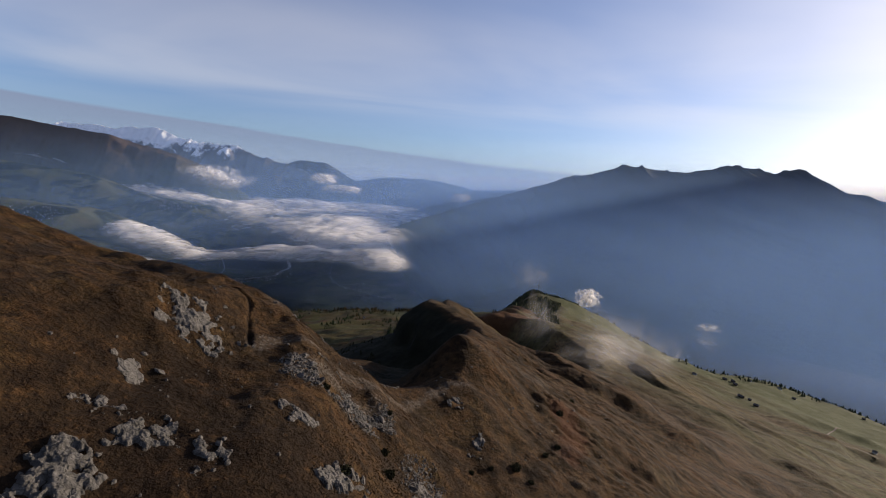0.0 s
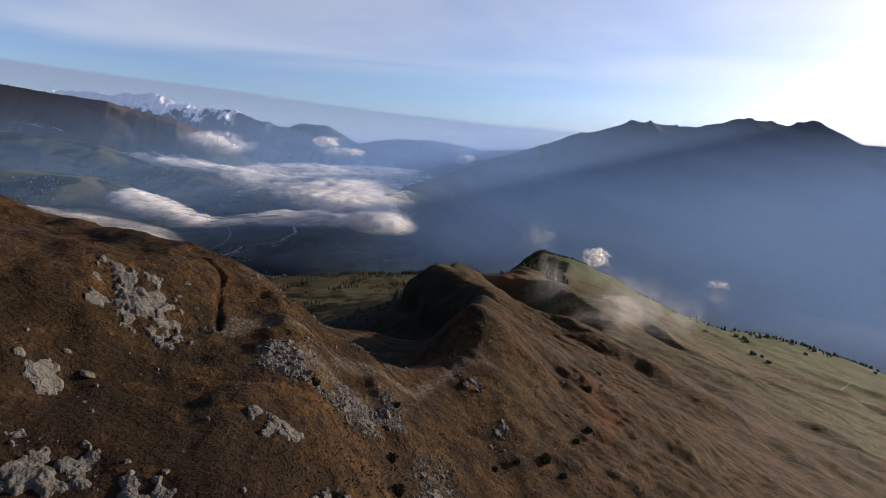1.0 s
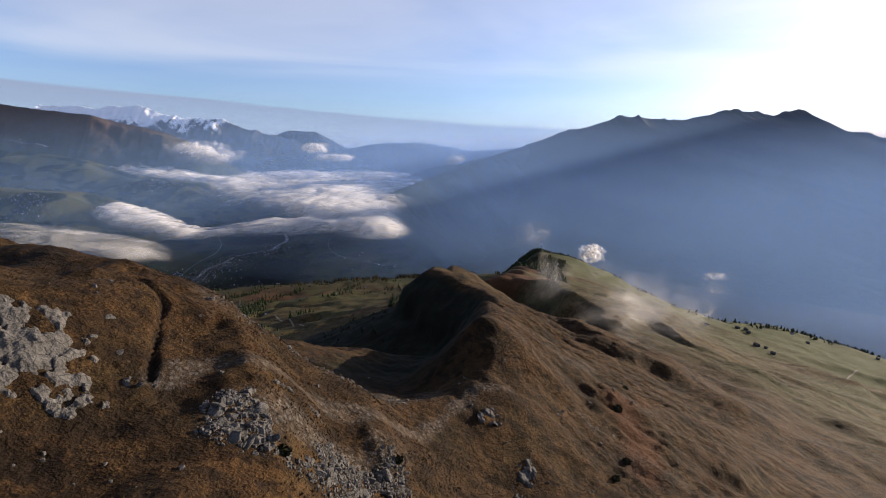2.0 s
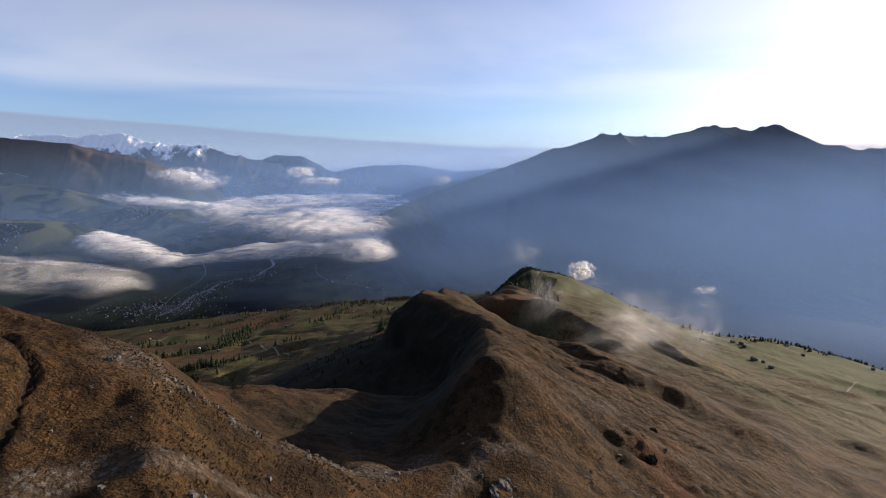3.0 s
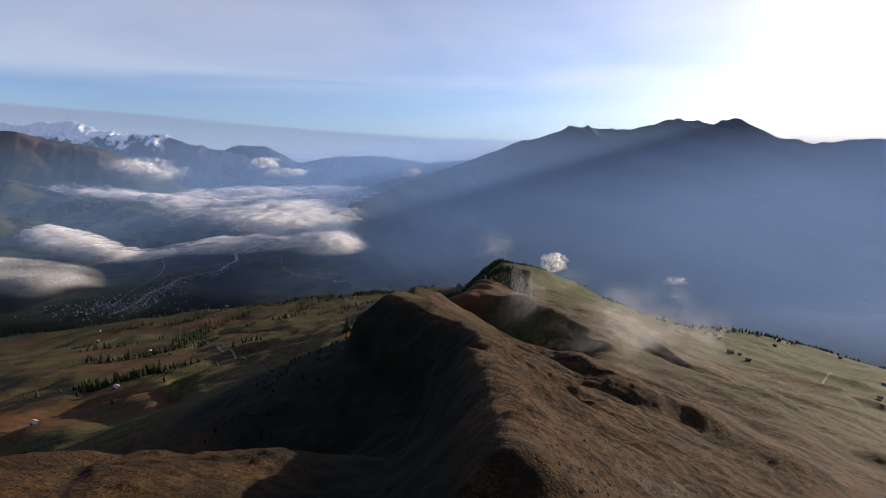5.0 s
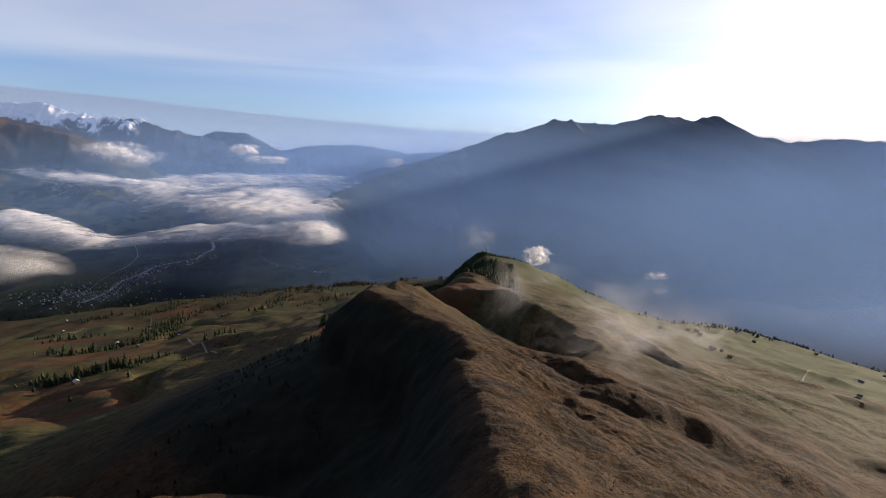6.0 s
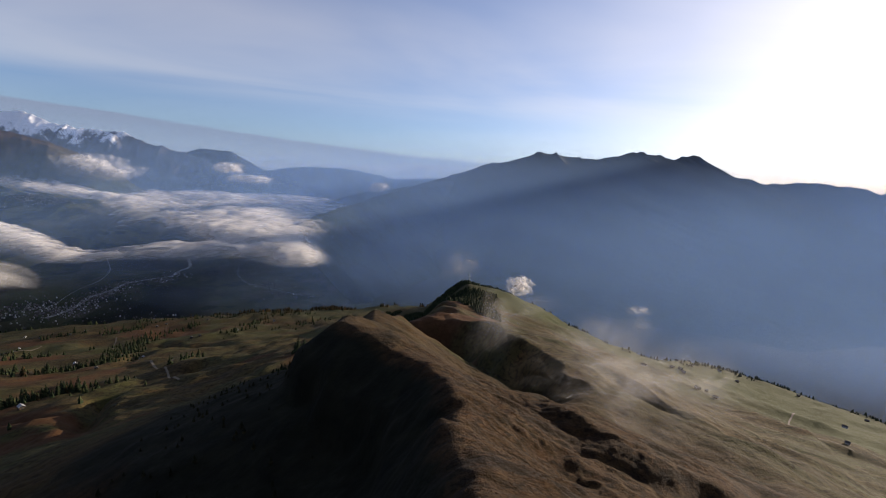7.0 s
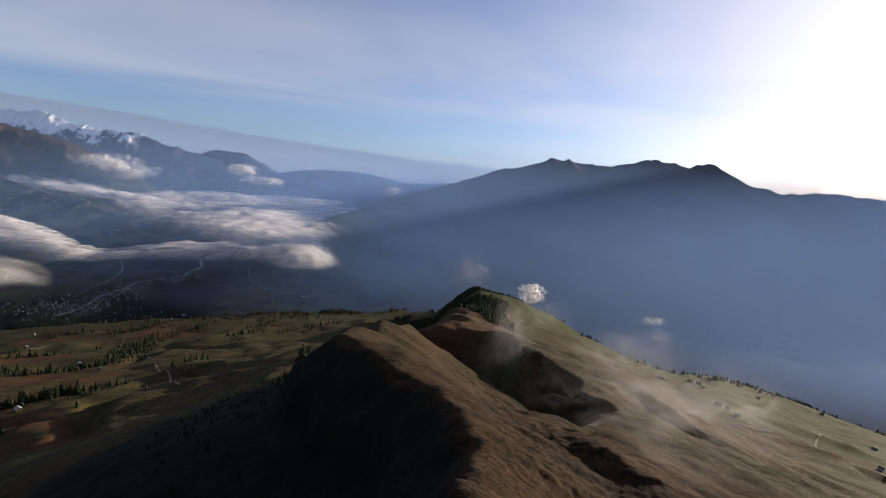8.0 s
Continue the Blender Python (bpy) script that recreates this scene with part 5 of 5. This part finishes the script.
def ribbon(name, line, width, mat, label, category, lift=0.12, steps=10):
    pts = []
    for (x0, y0), (x1, y1) in zip(line[:-1], line[1:]):
        pts += [(x0 + (x1 - x0) * k / steps, y0 + (y1 - y0) * k / steps) for k in range(steps)]
    pts = np.array(pts + [line[-1]], float)
    k = np.ones(7) / 7
    px, py = (np.convolve(np.pad(pts[:, i], 3, mode="edge"), k, "valid") for i in (0, 1))
    tx, ty = np.gradient(px), np.gradient(py)
    tl = np.hypot(tx, ty) + 1e-9
    off = np.array((-0.5, -0.25, 0, 0.25, 0.5))[:, None] * width * (1 + 0.3 * fbm(px, py, 30, 2, 95))
    X, Y = px - ty / tl * off, py + tx / tl * off
    Z = land(X, Y) + lift
    ob = new(name, sheet(name, X, Y, Z))
    ob.data.materials.append(mat)
    return tagged(ob, label, category, kind="structure")


dust_m, dust_t = material("gravel_track")
finish(dust_t, ramp(dust_t, noise_tex(dust_t, dust_t.nodes.new("ShaderNodeNewGeometry").outputs["Position"], 0.6), ((0.3, (0.08, 0.068, 0.05)), (0.7, (0.14, 0.12, 0.09)))), 0.95)
ribbon("track", ((-245, 610), (-228, 579), (-205, 540), (-184, 510), (-165, 470), (-147, 443)), 1.9, dust_m, "pale gravel track winding through the pasture", "track", 0.35)
ribbon("track", ((-425, 894), (-400, 840), (-386, 812), (-360, 760), (-340, 717)), 1.8, dust_m, "pale gravel track winding through the pasture", "track", 0.45)
ribbon("track", ((420, 520), (378, 484), (352, 452), (347, 431), (365, 405)), 1.8, dust_m, "pale gravel track winding through the pasture", "track", 0.35)
ribbon("track", ((-560, 800), (-520, 790), (-490, 812), (-500, 840)), 1.8, dust_m, "pale gravel track winding through the pasture", "track", 0.45)


# ---- the valley and its towns ----
gravel_m, gravel_t = material("river_gravel")
finish(gravel_t, ramp(gravel_t, noise_tex(gravel_t, gravel_t.nodes.new("ShaderNodeNewGeometry").outputs["Position"], 0.05), ((0.35, (0.04, 0.045, 0.04)), (0.65, (0.26, 0.26, 0.25)))), 0.6)
ribbon("river", ((-960, 2560), (-905, 2440), (-875, 2360), (-884, 2250), (-856, 2130), (-930, 2060), (-965, 1980), (-950, 1880), (-975, 1780), (-945, 1650), (-960, 1540)), 13, gravel_m,
       "pale gravel river bed in the valley", "river", 1.2)
ribbon("road", ((-1300, 2500), (-1150, 2250), (-1080, 2050), (-1060, 1850), (-1010, 1650)), 2.6, gravel_m, "pale road along the valley floor", "road", 1.2)
ribbon("road", ((-700, 2500), (-640, 2250), (-560, 2080), (-430, 2000), (-300, 1900)), 2.6, gravel_m, "pale road along the valley floor", "road", 1.2)

house_m, house_t = material("village_walls")
finish(house_t, ramp(house_t, house_t.nodes.new("ShaderNodeNewGeometry").outputs["Random Per Island"], ((0.0, (0.05, 0.045, 0.04)), (0.5, (0.12, 0.11, 0.105)), (0.88, (0.24, 0.23, 0.22)), (1.0, (0.5, 0.48, 0.46)))), 0.8)


def village(name, places, heights, label, size=(1.8, 3.6)):
    rr = random.Random(len(places))
    verts, faces = [], []
    for (x, y), z in zip(places, heights):
        w, l, h = rr.uniform(*size), rr.uniform(*size) * 1.2, rr.uniform(2.2, 3.6)
        a = rr.uniform(0, 3.1)
        k = len(verts)
        for px, py, pz in ((-w, -l, -3), (w, -l, -3), (w, l, -3), (-w, l, -3), (-w, -l, h), (w, -l, h), (w, l, h), (-w, l, h), (0, -l, h + w * .5), (0, l, h + w * .5)):
            px, py = px / 2, py / 2
            verts.append((x + px * math.cos(a) - py * math.sin(a), y + px * math.sin(a) + py * math.cos(a), z + pz))
        faces += [tuple(k + i for i in f) for f in ((0, 1, 5, 8, 4), (2, 3, 7, 9, 6), (1, 2, 6, 5), (3, 0, 4, 7), (4, 8, 9, 7), (5, 6, 9, 8))]
    joined(name, verts, faces, house_m, label, "village")


def cluster(rr, n, cx, cy, sx, sy, turn=0.0):
    out = []
    for _ in range(n):
        a, b = rr.gauss(0, sx), rr.gauss(0, sy)
        out.append((cx + a * math.cos(turn) - b * math.sin(turn), cy + a * math.sin(turn) + b * math.cos(turn)))
    return out


rr = random.Random(77)
town = cluster(rr, 420, -1010, 1640, 75, 60) + cluster(rr, 320, -945, 1840, 30, 120) + cluster(rr, 120, -860, 2120, 35, 90) + cluster(rr, 60, -1150, 1620, 60, 40) + cluster(rr, 60, -700, 1560, 110, 50)
town += cluster(rr, 45, -445, 2054, 60, 40) + cluster(rr, 25, -300, 1900, 80, 30) + cluster(rr, 14, 1070, 1690, 50, 12) + cluster(rr, 8, 1180, 1730, 40, 10)
px, py = np.array(town).T
village("village", town, land(px, py), "pale houses of a small town on the valley floor")

from mathutils.bvhtree import BVHTree


def on_hill(ob, places):
    tree = BVHTree.FromPolygons([v.co for v in ob.data.vertices], [tuple(p.vertices) for p in ob.data.polygons])
    keep, zs = [], []
    for x, y in places:
        hit = tree.ray_cast(Vector((x, y, 800)), Vector((0, 0, -1)))
        if hit[0] is not None:
            keep.append((x, y))
            zs.append(hit[0].z)
    return keep, zs


keep, zs = on_hill(HILLS[0], cluster(rr, 150, -1760, 2800, 75, 30) + cluster(rr, 40, -1850, 2840, 60, 20))
village("village", keep, zs, "pale houses of a village on a terrace")
keep, zs = on_hill(HILLS[1], cluster(rr, 110, -1985, 2150, 60, 45, .4) + cluster(rr, 40, -2080, 2200, 60, 30))
village("village", keep, zs, "pale houses of a village below the wooded hill")
